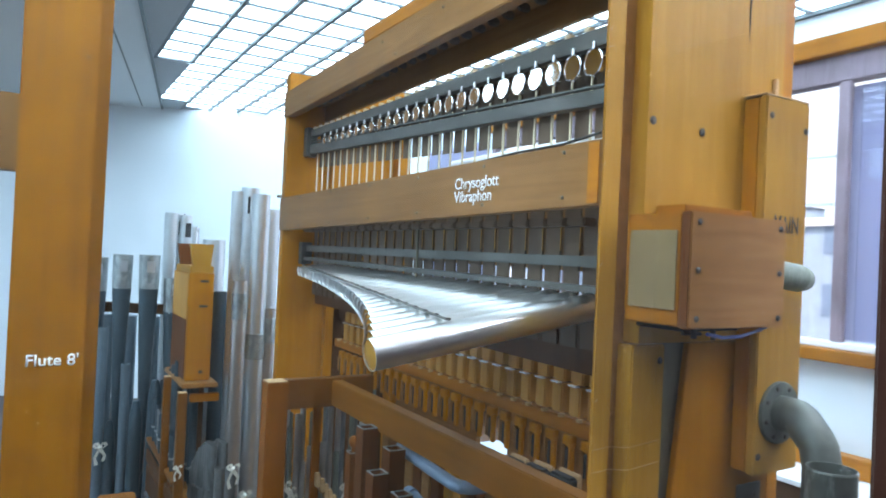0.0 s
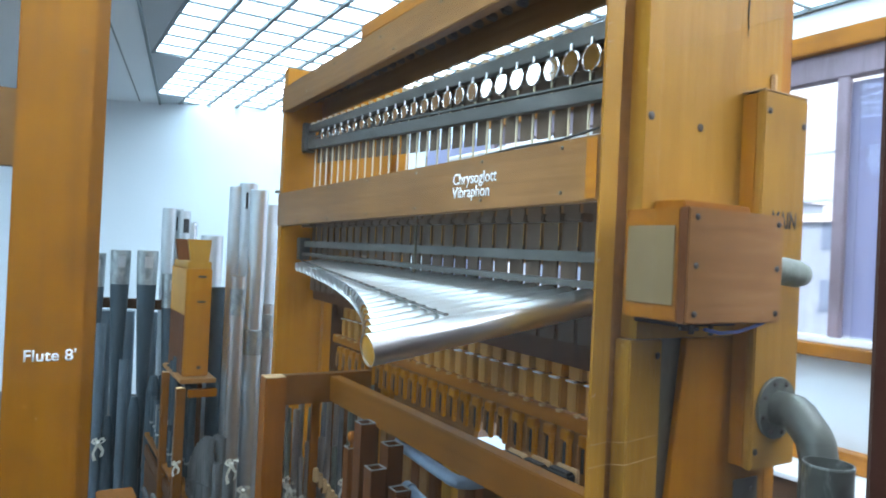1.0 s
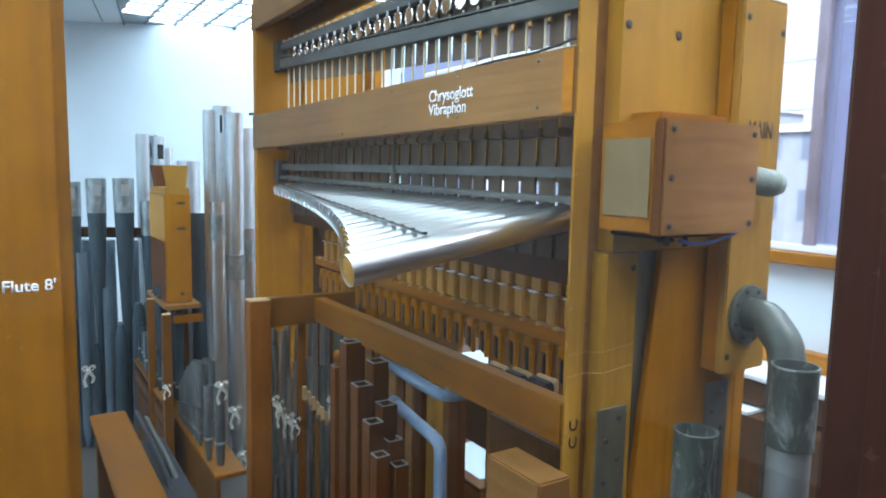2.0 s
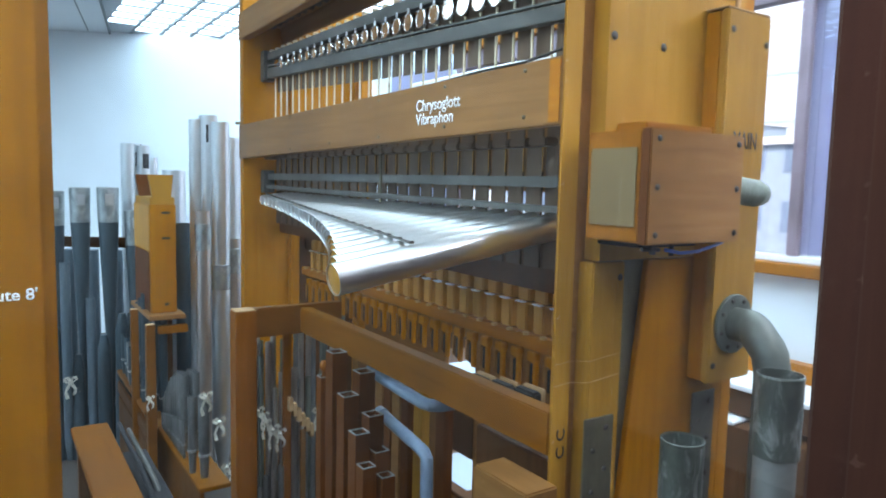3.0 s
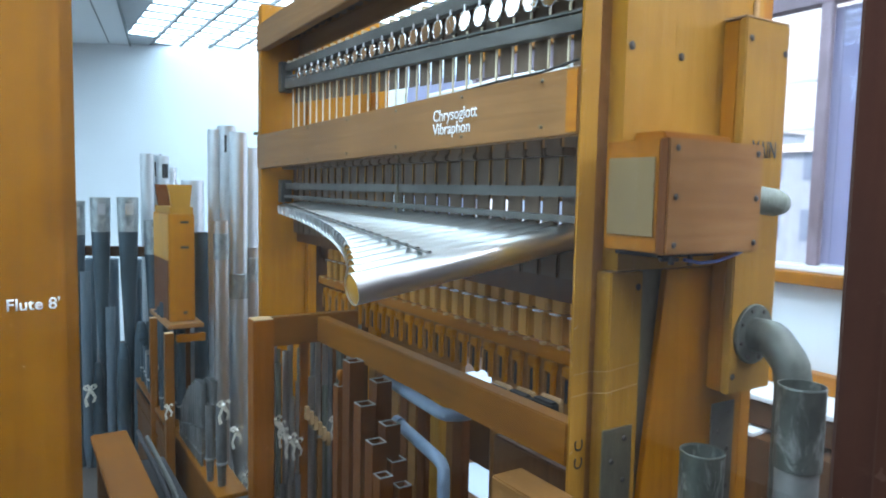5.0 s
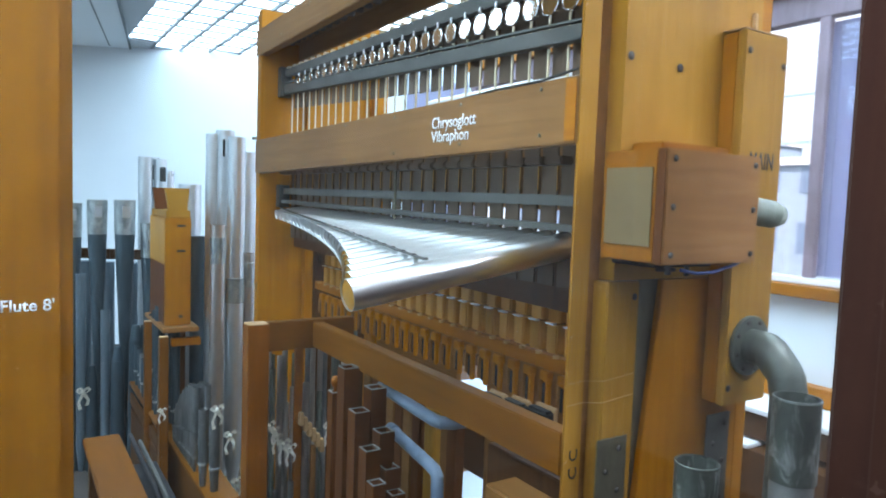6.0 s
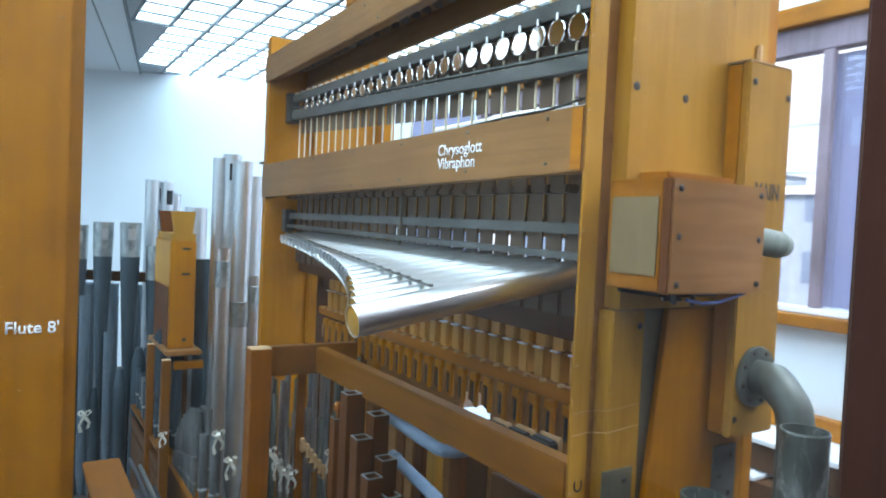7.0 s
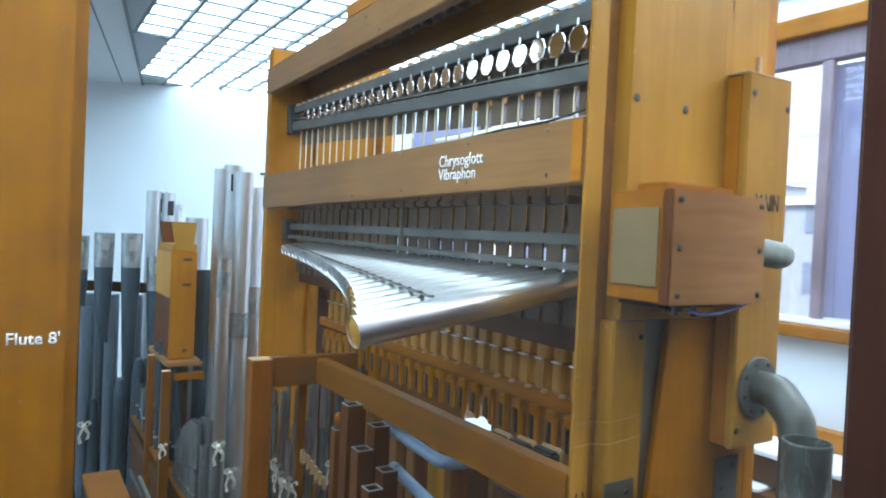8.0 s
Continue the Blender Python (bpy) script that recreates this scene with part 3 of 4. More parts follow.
part("far_stile", block(1.16, 1.20, 2.99, 3.028, 0.0, 2.3, 0.002), ORANGE_Z, case)
part("top_beam", beam_y(FX - 0.004, 0.985, 1.012, 3.075, (2.228, 2.345), (2.203, 2.318), 0.003), BROWN_Y, case, "brown stained front board")
part("top_board", block(0.987, 1.15, 1.052, 3.028, 2.318, 2.345, 0.002), BROWN_Y, case)
part("top_block", block(0.968, 1.06, 1.06, 2.26, 2.347, 2.395, 0.003), ORANGE_Y, case)
part("upper_back_board", beam_y(1.125, 1.14, 1.052, 3.028, (2.205, 2.317), (2.20, 2.317), 0.002), BROWN_Y, case)
part("inner_slope", beam_y(1.0, 1.122, 1.115, 3.025, (2.285, 2.305), (2.27, 2.30), 0.002), BROWN_Y, case)
part("centre_beam", beam_y(FX - 0.003, 0.98, 1.012, 3.072, (1.719, 1.852), (1.688, 1.836), 0.003), BROWN_Y, case, "brown stained board with stop name")
part("splice_block", block(FX - 0.005, FX - 0.0032, 1.014, 1.045, 1.724, 1.846, 0.0006), ORANGE_Y, case)
part("cable", sweep([(0.962, 1.03, 1.868), (0.966, 1.15, 1.858), (0.963, 1.3, 1.857), (0.967, 1.45, 1.852), (0.98, 1.56, 1.850)], 0.003, 6), BLACK, case, "thin black cable")
part("clip", block(0.935, 0.952, 3.06, 3.09, 1.838, 1.85, 0.002), STEEL, case, "small metal clip")
part("backing", beam_y(1.118, 1.13, 1.052, 3.028, (1.582, 1.80), (1.59, 1.79), 0.002), BROWN_Y, case)
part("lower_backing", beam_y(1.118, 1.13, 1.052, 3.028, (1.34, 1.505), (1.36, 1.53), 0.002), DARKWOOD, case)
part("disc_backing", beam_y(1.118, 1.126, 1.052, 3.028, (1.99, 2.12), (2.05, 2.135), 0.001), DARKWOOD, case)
part("air_pipe", rod((1.35, 1.06, 1.942), (1.35, 2.22, 1.938), 0.03, None, 20), WHITE, case, "white painted air pipe")
part("back_post", block(1.49, 1.545, 2.95, 3.028, 0.0, 2.3, 0.002), ORANGE_Z, case)
part("back_rail", block(1.50, 1.54, 1.10, 2.95, 1.02, 1.15, 0.003), BROWN_Y, case)
part("low_panel", block(1.52, 1.54, 1.10, 2.04, 0.0, 1.018, 0.003), BROWN_Y, case)
part("low_panel", block(1.52, 1.54, 2.24, 2.948, 0.0, 1.018, 0.003), BROWN_Y, case)
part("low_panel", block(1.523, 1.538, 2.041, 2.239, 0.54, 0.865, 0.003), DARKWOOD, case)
part("front_rail", block(FX - 0.003, 0.99, 1.012, 2.35, 1.043, 1.134, 0.003), SHADED_Y, case, "orange varnished front rail")
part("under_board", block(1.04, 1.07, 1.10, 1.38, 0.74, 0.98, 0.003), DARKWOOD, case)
part("leg_block", block(0.862, 0.947, 0.975, 1.15, 0.0, 0.995, 0.004), BROWN_Y, case, "brown wooden block")
lettering("lettering", "Chrysoglott\nVibraphon", facing((FX - 0.0035, 1.556, 1.782), (0, -1, 0), (0, 0.0, 1)), 0.201, 0.0285, LETTER, case, 0.84, "white letters of the stop name")
for z, y in ((1.835, 1.12), (1.74, 1.12), (1.833, 1.42), (1.737, 1.42), (1.83, 1.76), (1.727, 1.76), (1.83, 2.10), (1.72, 2.10), (1.828, 2.45), (1.712, 2.45), (1.825, 2.8), (1.706, 2.8), (2.305, 1.3), (2.302, 1.66), (2.30, 2.05), (2.297, 2.45), (2.245, 2.75), (2.238, 1.95)):
    screw(case, (FX - 0.004, y, z), (-1, 0, 0), 0.0038, STEEL)
for x, z in ((1.061, 1.90), (1.211, 1.895)):
    screw(case, (x, 0.985, z), (0, -1, 0), 0.0075)
screw(case, (1.11, 0.985, 1.41), (0, -1, 0), 0.006)
for i, z in enumerate((1.084, 1.046)):
    lettering("stencil_mark", "C", facing((0.966, EY - 0.0005, z - 0.012), (0, 0, 1), (-1, 0, 0)) @ pose(0, -0.024, 0), 0.024, 0.022, BLACK, case, 1.0, "black stencilled letter")
for x0, x1, z1, n in ((1.018, 1.104, 1.117, 5), (1.372, 1.455, 1.12, 5)):
    pl = part("steel_plate", block(x0, x1, 0.979, 0.984, 0.80, z1, 0.001), STEEL if x0 < 1.2 else GUNMETAL, case, "grey steel joining plate")
    for k in range(n):
        bm = lathe(bmesh.new(), (x0 + (x1 - x0) * (0.3 if k % 2 else 0.72), 0.9785, z1 - 0.025 - 0.045 * k), (0, -1, 0), [(0.0065, 0), (0.005, 0.003), (0, 0.004)], 8)
        part("bolt", bm, SCREW, pl)
part("latch", block(1.447, 1.459, 0.974, 0.984, 2.0, 2.05, 0.002), ENDGRAIN, case, "small pale latch")
bm = sweep([(1.357, 0.9845, 2.33), (1.3595, 0.9843, 2.26), (1.356, 0.9843, 2.18), (1.358, 0.9845, 2.12)], [0.0006, 0.0022, 0.002, 0.0005], 5)
part("crack", bm, BLACK, case, "dark shake in the plank")
for zz in (1.235, 1.19):
    bm = sweep([(0.955, 1.0075, zz), (1.0, 1.0075, zz + 0.003), (1.03, 0.9845, zz + 0.004), (1.12, 0.9845, zz + 0.012)], 0.0006, 5)
    part("scratch", bm, ENDGRAIN, case, "pale scratch line")

for zz, w in ((2.07, 0.010), (2.035, 0.016), (1.985, 0.006), (1.84, 0.008), (1.80, 0.004), (1.60, 0.009), (1.33, 0.012), (1.07, 0.010)):
    bm = sweep([(0.953, EY - 0.0008, zz), (0.953 + w * 0.6, EY - 0.0008, zz + 0.002), (0.953 + w, EY - 0.0008, zz + 0.006)], [0.0006, 0.0013, 0.0005], 5)
    part("scuff", bm, ENDGRAIN, case, "pale chipped scuff")

# ---- upper bank of bars and discs ----
PITCH = 0.0685
upper = thing("upper_bar_bank", (1.08, 2.0, 1.88), "upper row of dark tone bars with round metal discs", "tone bars")


def along(y, near, far):
    return near + (far - near) * (y - 1.13) / (3.02 - 1.13)


part("rail", beam_y(1.048, 1.075, 1.042, 3.028, (2.086, 2.127), (2.12, 2.15), 0.002), GUNMETAL, upper, "dark painted upper rail")
part("rail", beam_y(1.045, 1.075, 1.042, 3.028, (1.950, 1.984), (2.043, 2.085), 0.002), GUNMETAL, upper, "dark painted lower rail")
part("spacer", beam_y(1.045, 1.06, 1.042, 3.028, (1.989, 1.995), (2.092, 2.098), 0.001), GUNMETAL, upper)
part("end_bracket", block(1.03, 1.08, 2.985, 3.028, 2.03, 2.16, 0.002), GUNMETAL, upper)
for i in range(27):
    y = 1.222 + PITCH * i - 0.0685
    if y > 2.99:
        break
    lo = along(y, 1.888, 1.985)
    part("tone_bar", block(1.085, 1.089, y - 0.0275, y + 0.0275, lo, 2.142, 0.0008), BARMETAL, upper)
    # Each peg runs up its gap and stands in for light between the bars.
    bm = rod((1.078, y + 0.034, along(y, 2.03, 2.08)), (1.078, y + 0.034, 1.80), 0.0034, None, 8)
    part("peg", bm, PEG, upper, "brassy hanging peg, its pale length standing for gap light")
    bm = block(1.035, 1.07, y - 0.009, y + 0.009, 2.246, 2.268, 0.005)
    part("damper", bm, FELT_BLUE, upper)
    # Pale block in place of the light coming through above the rail.
    part("spacer_block", block(1.052, 1.074, y + 0.034 - 0.008, y + 0.034 + 0.008, 2.128 + 0.02 * i / 26, 2.143 + 0.02 * i / 26, 0.003), PEG, upper)
for i in range(25):
    y = 1.150 + 0.0689 * i
    k = i / 24
    r = 0.032 * (1 - k) + 0.017 * k
    zc = 2.084 - r + 0.012 * k
    bm = lathe(bmesh.new(), (1.046, y, zc), (-1, 0, 0), [(0, -0.006), (r, -0.006), (r, 0.004), (r * 0.92, 0.0055), (r * 0.88, 0.003), (0, 0.003)], 28)
    disc = part("disc", bm, MIRROR, upper, "round polished metal disc")
    part("stem", rod((1.044, y, zc + r * 0.9), (1.044, y, zc + r + 0.014), 0.0034, None, 8), ALU, disc)

# ---- lower bank, resonator tubes ----
lower = thing("lower_bar_bank", (1.08, 2.0, 1.40), "lower row of dark tone bars on painted rails", "tone bars")
part("rail", beam_y(1.05, 1.075, 1.042, 3.028, (1.594, 1.619), (1.598, 1.626), 0.002), GUNMETAL, lower, "dark painted rail")
part("rail", beam_y(1.04, 1.075, 1.042, 3.028, (1.537, 1.552), (1.560, 1.574), 0.002), GUNMETAL, lower, "dark painted rail")
part("end_bracket", block(1.03, 1.08, 2.985, 3.028, 1.54, 1.64, 0.002), GUNMETAL, lower)
part("stay", rod((1.046, 1.93, 1.50), (1.046, 1.93, 1.72), 0.0045, None, 8), STEEL, lower)
for i in range(27):
    y = 1.173 + PITCH * i
    if y > 3.0:
        break
    part("tone_bar", block(1.085, 1.090, y - 0.028, y + 0.028, 1.405, 1.74, 0.001), BARMETAL, lower)
    part("peg", rod((1.08, y + 0.034, 1.63), (1.08, y + 0.034, 1.70), 0.0016, None, 6), PNEU, lower)
    part("damper", block(1.03, 1.07, y - 0.031, y + 0.031, 1.686, 1.705, 0.004), BARMETAL, lower)

tubes = thing("resonator_bank", (0.95, 2.0, 1.40), "fan of shiny aluminium resonator tubes under the bars", "resonator tubes")
strap_pts = []
for i in range(26):
    y = 1.172 + 0.0672 * i
    L = 0.55 * math.exp(-i * math.log(4.7) / 25)
    r = 0.0315 - 0.012 * i / 25
    zb = 1.505 + 0.025 * i / 25
    x0, z0 = 1.09 - L, zb - 0.167 * L
    bm = lathe(bmesh.new(), (x0, y, z0), (1.09 - x0, 0, zb - z0), [(r * 0.955, 0.012), (r * 0.955, 0.0), (r, 0.0), (r, L * 1.01), (0, L * 1.01)], 32)
    tube = part("tube", bm, ALU, tubes)
    bm = lathe(bmesh.new(), (x0, y, z0), (x0 - 1.09, 0, z0 - zb), [(r * 0.955, -0.012), (r * 0.955, -0.004), (r * 0.9, -0.003), (0, -0.002)], 24)
    if i < 6:
        part("end_plug", bm, PALE_Z, tube, "orange wooden end plug")
    else:
        part("end_cap", bm, ALU, tube, "dull metal end cap")
    xs = 0.71 + (0.99 - 0.71) * (y - 1.172) / 1.65
    zs = z0 + (xs - x0) / (1.09 - x0) * (zb - z0) + r if xs > x0 else zb
    strap_pts.append((xs, y, zs + 0.003))
bm = bmesh.new()
prev = None
for x, y, z in strap_pts:
    row = [bm.verts.new((x - 0.005, y, z)), bm.verts.new((x + 0.005, y, z)), bm.verts.new((x + 0.005, y, z + 0.003)), bm.verts.new((x - 0.005, y, z + 0.003))]
    if prev:
        for k in range(4):
            bm.faces.new((prev[k], prev[(k + 1) % 4], row[(k + 1) % 4], row[k]))
    else:
        bm.faces.new(row)
    prev = row
bm.faces.new(prev)
strap = part("strap", bm, GUNMETAL, tubes, "dark strap across the tubes")
for x, y, z in strap_pts:
    part("bolt", lathe(bmesh.new(), (x, y, z + 0.004), (0, 0, 1), [(0.0055, -0.001), (0.0045, 0.002), (0, 0.0025)], 8), SCREW, strap)

# ---- striker action under the tubes ----
action = thing("striker_action", (1.2, 1.9, 1.05), "row of wooden strikers hung from an orange rail", "striker action")
part("rail", beam_y(1.185, 1.215, 1.052, 2.93, (1.165, 1.203), (1.1745, 1.2097), 0.003), ORANGE_Y, action)
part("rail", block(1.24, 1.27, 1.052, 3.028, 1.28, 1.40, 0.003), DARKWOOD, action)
for i in range(25):
    y = 1.20 + PITCH * i
    p = part("pneumatic", block(1.20, 1.235, y - 0.021, y + 0.021, 1.207, 1.284, 0.004), PNEU, action)
    part("pneumatic_lid", block(1.205, 1.235, y - 0.024, y + 0.024, 1.289, 1.335, 0.004), PNEU, p)
    part("clip", block(1.19, 1.204, y - 0.016, y + 0.016, 1.2845, 1.2885, 0.0008), ALU, p)
    part("button", rod((1.186, y + 0.03, 1.203), (1.186, y + 0.03, 1.211), 0.009, None, 10), ENDGRAIN, p)
    f = part("fork", block(1.18, 1.20, y - 0.018, y + 0.018, 1.135, 1.163, 0.003), ORANGE_Z, action)
    part("prong", block(1.178, 1.192, y - 0.022, y - 0.008, 1.06, 1.145, 0.003), ORANGE_Z, f)
    part("prong", block(1.178, 1.192, y + 0.008, y + 0.022, 1.075, 1.14, 0.003), BROWN_Y, f)
    part("felt", block(1.181, 1.19, y - 0.007, y + 0.007, 1.07, 1.13, 0.002), RUBBER, f)
for i in range(3):
    y = 1.162 + 0.091 * i
    b = thing("felt_block", (1.05, y, 1.03), "dark felt pad on a raw wooden block behind the rail", "felt block", "felt blocks")
    part("wood_base", block(1.035, 1.046, y - 0.035, y + 0.035, 1.03, 1.139 - 0.008 * i, 0.003), ENDGRAIN, b)
    part("felt", block(1.005, 1.034, y - 0.036, y + 0.036, 1.05, 1.135 - 0.008 * i, 0.006), RUBBER, b)

# ---- stub post and cross member ----
rack = thing("stub_rack", (0.74, 2.37, 0), "orange wooden stub post with a cross rail", "frame")
part("stub_post", block(0.706, 0.781, 2.335, 2.405, 0, 1.137, 0.003), SHADED_Z, rack)
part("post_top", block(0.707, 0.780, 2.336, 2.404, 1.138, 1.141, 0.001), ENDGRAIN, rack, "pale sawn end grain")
part("cross_rail", block(0.782, 1.12, 2.36, 2.40, 1.035, 1.141, 0.003), SHADED_X, rack)


# ---- wooden pipes with square tops ----
def wooden_pipe(x, y, top, s, label="dark red brown square wooden pipe with open top"):
    p = thing("wooden_pipe", (x, y, 0), label, "organ pipe", "square wooden pipes")
    bm = bmesh.new()
    w = 0.0045
    for a in (-1, 1):
        cuboid(bm, x - s, x + s, y + a * s - (w if a > 0 else 0), y + a * s + (0 if a > 0 else w), 0, top)
        cuboid(bm, x + a * s - (w if a > 0 else 0), x + a * s + (0 if a > 0 else w), y - s + w, y + s - w, 0, top - 0.0005)
    part("body", bm, RED_Z, p)
    bm = bmesh.new()
    for a in (-1, 1):
        cuboid(bm, x - s, x + s, y + a * (s - w / 2) - w / 2, y + a * (s - w / 2) + w / 2, top + 0.0005, top + 0.003)
    for a in (x - s, x + s - w):
        cuboid(bm, a, a + w, y - s + w, y + s - w, top + 0.0005, top + 0.003)
    part("rim", bm, DUCT_PALE, p, "pale grey worn rim")
    part("stopper", block(x - s + w, x + s - w, y - s + w, y + s - w, top - 0.05, top - 0.03, 0), DARKWOOD, p)
    return p


for x, y, top, s in ((0.86, 1.845, 1.09, 0.024), (0.86, 1.765, 0.98, 0.024), (0.86, 1.69, 0.892, 0.023), (0.86, 1.645, 0.81, 0.021),
                     (0.915, 1.775, 1.04, 0.025), (0.915, 1.715, 0.928, 0.024), (0.915, 1.675, 0.835, 0.023), (0.915, 1.635, 0.775, 0.021)):
    wooden_pipe(x, y, top, s)


# ---- blue grey conduits ----
def conduit(points, r):
    c = thing("wind_conduit", (points[0][0], points[0][1], 0), "blue grey painted bent wind conduit under the rail", "conduit", "blue conduits")
    part("pipe", sweep(points, r, 14), CONDUIT, c)
    part("collar", rod(Vector(points[0]) - Vector((0, 0.02, 0)), Vector(points[0]) + Vector((0, 0.012, 0.0)), r * 1.12, None, 14), CONDUIT, c)


conduit([(0.975, 1.835, 1.018), (0.985, 1.70, 1.002), (0.996, 1.575, 0.989), (1.005, 1.55, 0.987), (1.03, 1.535, 0.986), (1.13, 1.53, 0.986)], 0.018)
conduit([(1.0, 1.82, 0.885), (1.0, 1.60, 0.855), (1.0, 1.565, 0.848), (1.0, 1.552, 0.835), (1.0, 1.55, 0.80), (1.0, 1.55, 0.1)], 0.018)
for y, m in ((1.79, PALE_Z), (1.87, RED_Z), (1.93, BROWN_Y), (1.99, RED_Z), (2.05, BROWN_Y), (2.11, RED_Z), (2.17, RED_Z), (2.23, BROWN_Y), (1.66, RED_Z)):
    b = thing("bearer_board", (1.13, y, 0), "narrow wooden upright bearer board", "board", "bearers")
    part("board", block(1.115, 1.145, y - 0.027, y + 0.027, 0.0, 0.99, 0.003), m, b)
beam = thing("dark_bearer", (1.2, 1.3, 0.0), "dark brown low bearer beam under the case", "beam")
part("beam", beam_y(1.17, 1.21, 1.06, 1.52, (0.62, 0.76), (0.68, 0.82), 0.003), DARKWOOD, beam)
part("leg", block(1.17, 1.21, 1.06, 1.10, 0.0, 0.62, 0.003), DARKWOOD, beam)


# Added chests with pale sheets that stand in for the bright view behind.
for x0, x1, y0, y1, z, sx, sy in ((1.95, 2.35, 2.6, 3.3, 0.62, (2.04, 2.19), (2.79, 3.02)), (1.62, 1.92, 2.2, 2.72, 0.30, (1.66, 1.90), (2.26, 2.62))):
    c = thing("low_chest", ((x0 + x1) / 2, (y0 + y1) / 2, 0), "low brown wooden chest added behind the case", "chest", "low chests")
    part("body", block(x0, x1, y0, y1, 0, z - 0.02, 0.004), BROWN_Y, c)
    part("lid", block(x0 - 0.01, x1 + 0.01, y0 - 0.01, y1 + 0.01, z - 0.0195, z, 0.003), DARKWOOD, c)
    s = thing("bright_patch_sheet", (sum(sx) / 2, sum(sy) / 2, z), "pale sheet added on a low chest as a bright patch", "paper sheet", "white sheets")
    part("paper", block(sx[0], sx[1], sy[0], sy[1], z + 0.001, z + 0.003, 0), SHEET, s)

# ---- junction box on the end of the case ----
box = thing("junction_box", (1.14, 0.9, 1.5), "red brown veneered wooden box screwed to the case end", "wooden box")
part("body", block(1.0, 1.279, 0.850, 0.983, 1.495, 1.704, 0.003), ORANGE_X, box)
part("front_panel", block(0.998, 1.280, 0.828, 0.849, 1.493, 1.706, 0.003), REDBROWN, box, "red brown veneered front panel")
part("panel_edge", block(0.9955, 0.9978, 0.829, 0.848, 1.494, 1.705, 0.0006), RED_Z, box, "dark red brown panel edge")
part("paper_label", block(0.9965, 0.9995, 0.858, 0.972, 1.525, 1.672, 0.0006), PAPER, box, "yellowed paper sheet on the side")
part("top_cleat", block(1.075, 1.282, 0.905, 0.983, 1.7055, 1.727, 0.003), ORANGE_X, box)
for x in (1.02, 1.26):
    for z in (1.688, 1.60, 1.512):
        screw(box, (x, 0.8275, z), (0, -1, 0), 0.0052)
part("bottom_plate", block(1.03, 1.20, 0.87, 0.98, 1.484, 1.4945, 0.002), RUBBER, box, "black base plate")
part("terminal", rod((1.055, 0.86, 1.495), (1.055, 0.86, 1.472), 0.006, None, 8), SCREW, box)
part("terminal", rod((1.11, 0.86, 1.495), (1.11, 0.86, 1.468), 0.005, None, 8), SCREW, box)
part("terminal", rod((1.08, 0.865, 1.48), (1.03, 0.865, 1.482), 0.004, None, 8), SCREW, box)
part("wire", sweep([(1.08, 0.85, 1.481), (1.12, 0.845, 1.474), (1.17, 0.843, 1.476), (1.23, 0.845, 1.487), (1.26, 0.85, 1.493)], 0.0035, 8), WIRE, box, "blue sleeved wire")

# ---- wind trunk with elbow ----
trunk = thing("wind_box", (1.42, 0.95, 1.16), "tall orange wooden wind trunk on the case end", "wind trunk")
part("front_board", block(1.344, 1.502, 0.925, 0.944, 1.16, 1.988, 0.003), PALE_Z, trunk)
part("side_board", block(1.347, 1.499, 0.945, 0.984, 1.162, 1.986, 0.003), ORANGE_Z, trunk)
part("top_edge", block(1.344, 1.502, 0.926, 0.983, 1.9885, 1.993, 0.001), ENDGRAIN, trunk, "pale raw top edge")
for x, z in ((1.362, 1.945), (1.488, 1.925), (1.36, 1.20)):
    screw(trunk, (x, 0.925, z), (0, -1, 0), 0.0065)
lettering("stencil", "MAIN", facing((1.384, 0.9245, 1.691), (1, 0, 0), (0, 0, 1)), 0.088, 0.037, BLACK, trunk, label="black stencilled letters", bold=0.006)
elbow = thing("duct_elbow", (1.42, 0.92, 1.24), "grey galvanised duct elbow bolted to the trunk", "duct elbow")
fl = part("flange", lathe(bmesh.new(), (1.423, 0.9245, 1.293), (0, -1, 0), [(0.03, 0), (0.068, 0), (0.069, 0.006), (0.067, 0.009), (0.04, 0.010)], 32), DUCT, elbow)
for k in range(8):
    a = 2 * math.pi * k / 8 + 0.3
    part("bolt", lathe(bmesh.new(), (1.423 + 0.056 * math.cos(a), 0.916, 1.293 + 0.056 * math.sin(a)), (0, -1, 0), [(0.0055, 0), (0.0045, 0.004), (0, 0.005)], 8), SCREW, fl)
part("bend", sweep([(1.423, 0.918, 1.293), (1.423, 0.885, 1.293), (1.423, 0.876, 1.292), (1.422, 0.868, 1.288), (1.422, 0.834, 1.250), (1.422, 0.828, 1.240), (1.42, 0.818, 1.195), (1.42, 0.818, 0.0)], 0.0385, 24), DUCT, elbow)
duct = thing("duct_pipe", (1.278, 0.72, 0), "thick grey galvanised duct pipe with a wide collar", "duct pipe")
part("pipe", hollow((1.278, 0.72, 0), (1.278, 0.72, 1.09), 0.0395, 0.0395), DUCT_PALE, duct, "pale duct metal")
part("collar", lathe(bmesh.new(), (1.278, 0.72, 1.08), (0, 0, 1), [(0.04, 0), (0.0435, 0.002), (0.0435, 0.158), (0.0447, 0.161), (0.0435, 0.165), (0.041, 0.165), (0.041, 0.02)], 36), DUCT_WORN, duct, "dark worn collar")
part("seam", sweep([(1.319, 0.706, 1.085), (1.323, 0.704, 1.12), (1.326, 0.703, 1.15), (1.322, 0.704, 1.19), (1.319, 0.706, 1.24)], 0.006, 8), DUCT, duct)
short = thing("duct_stub", (1.124, 0.82, 0), "short open grey metal duct pipe beside the case end", "duct pipe")
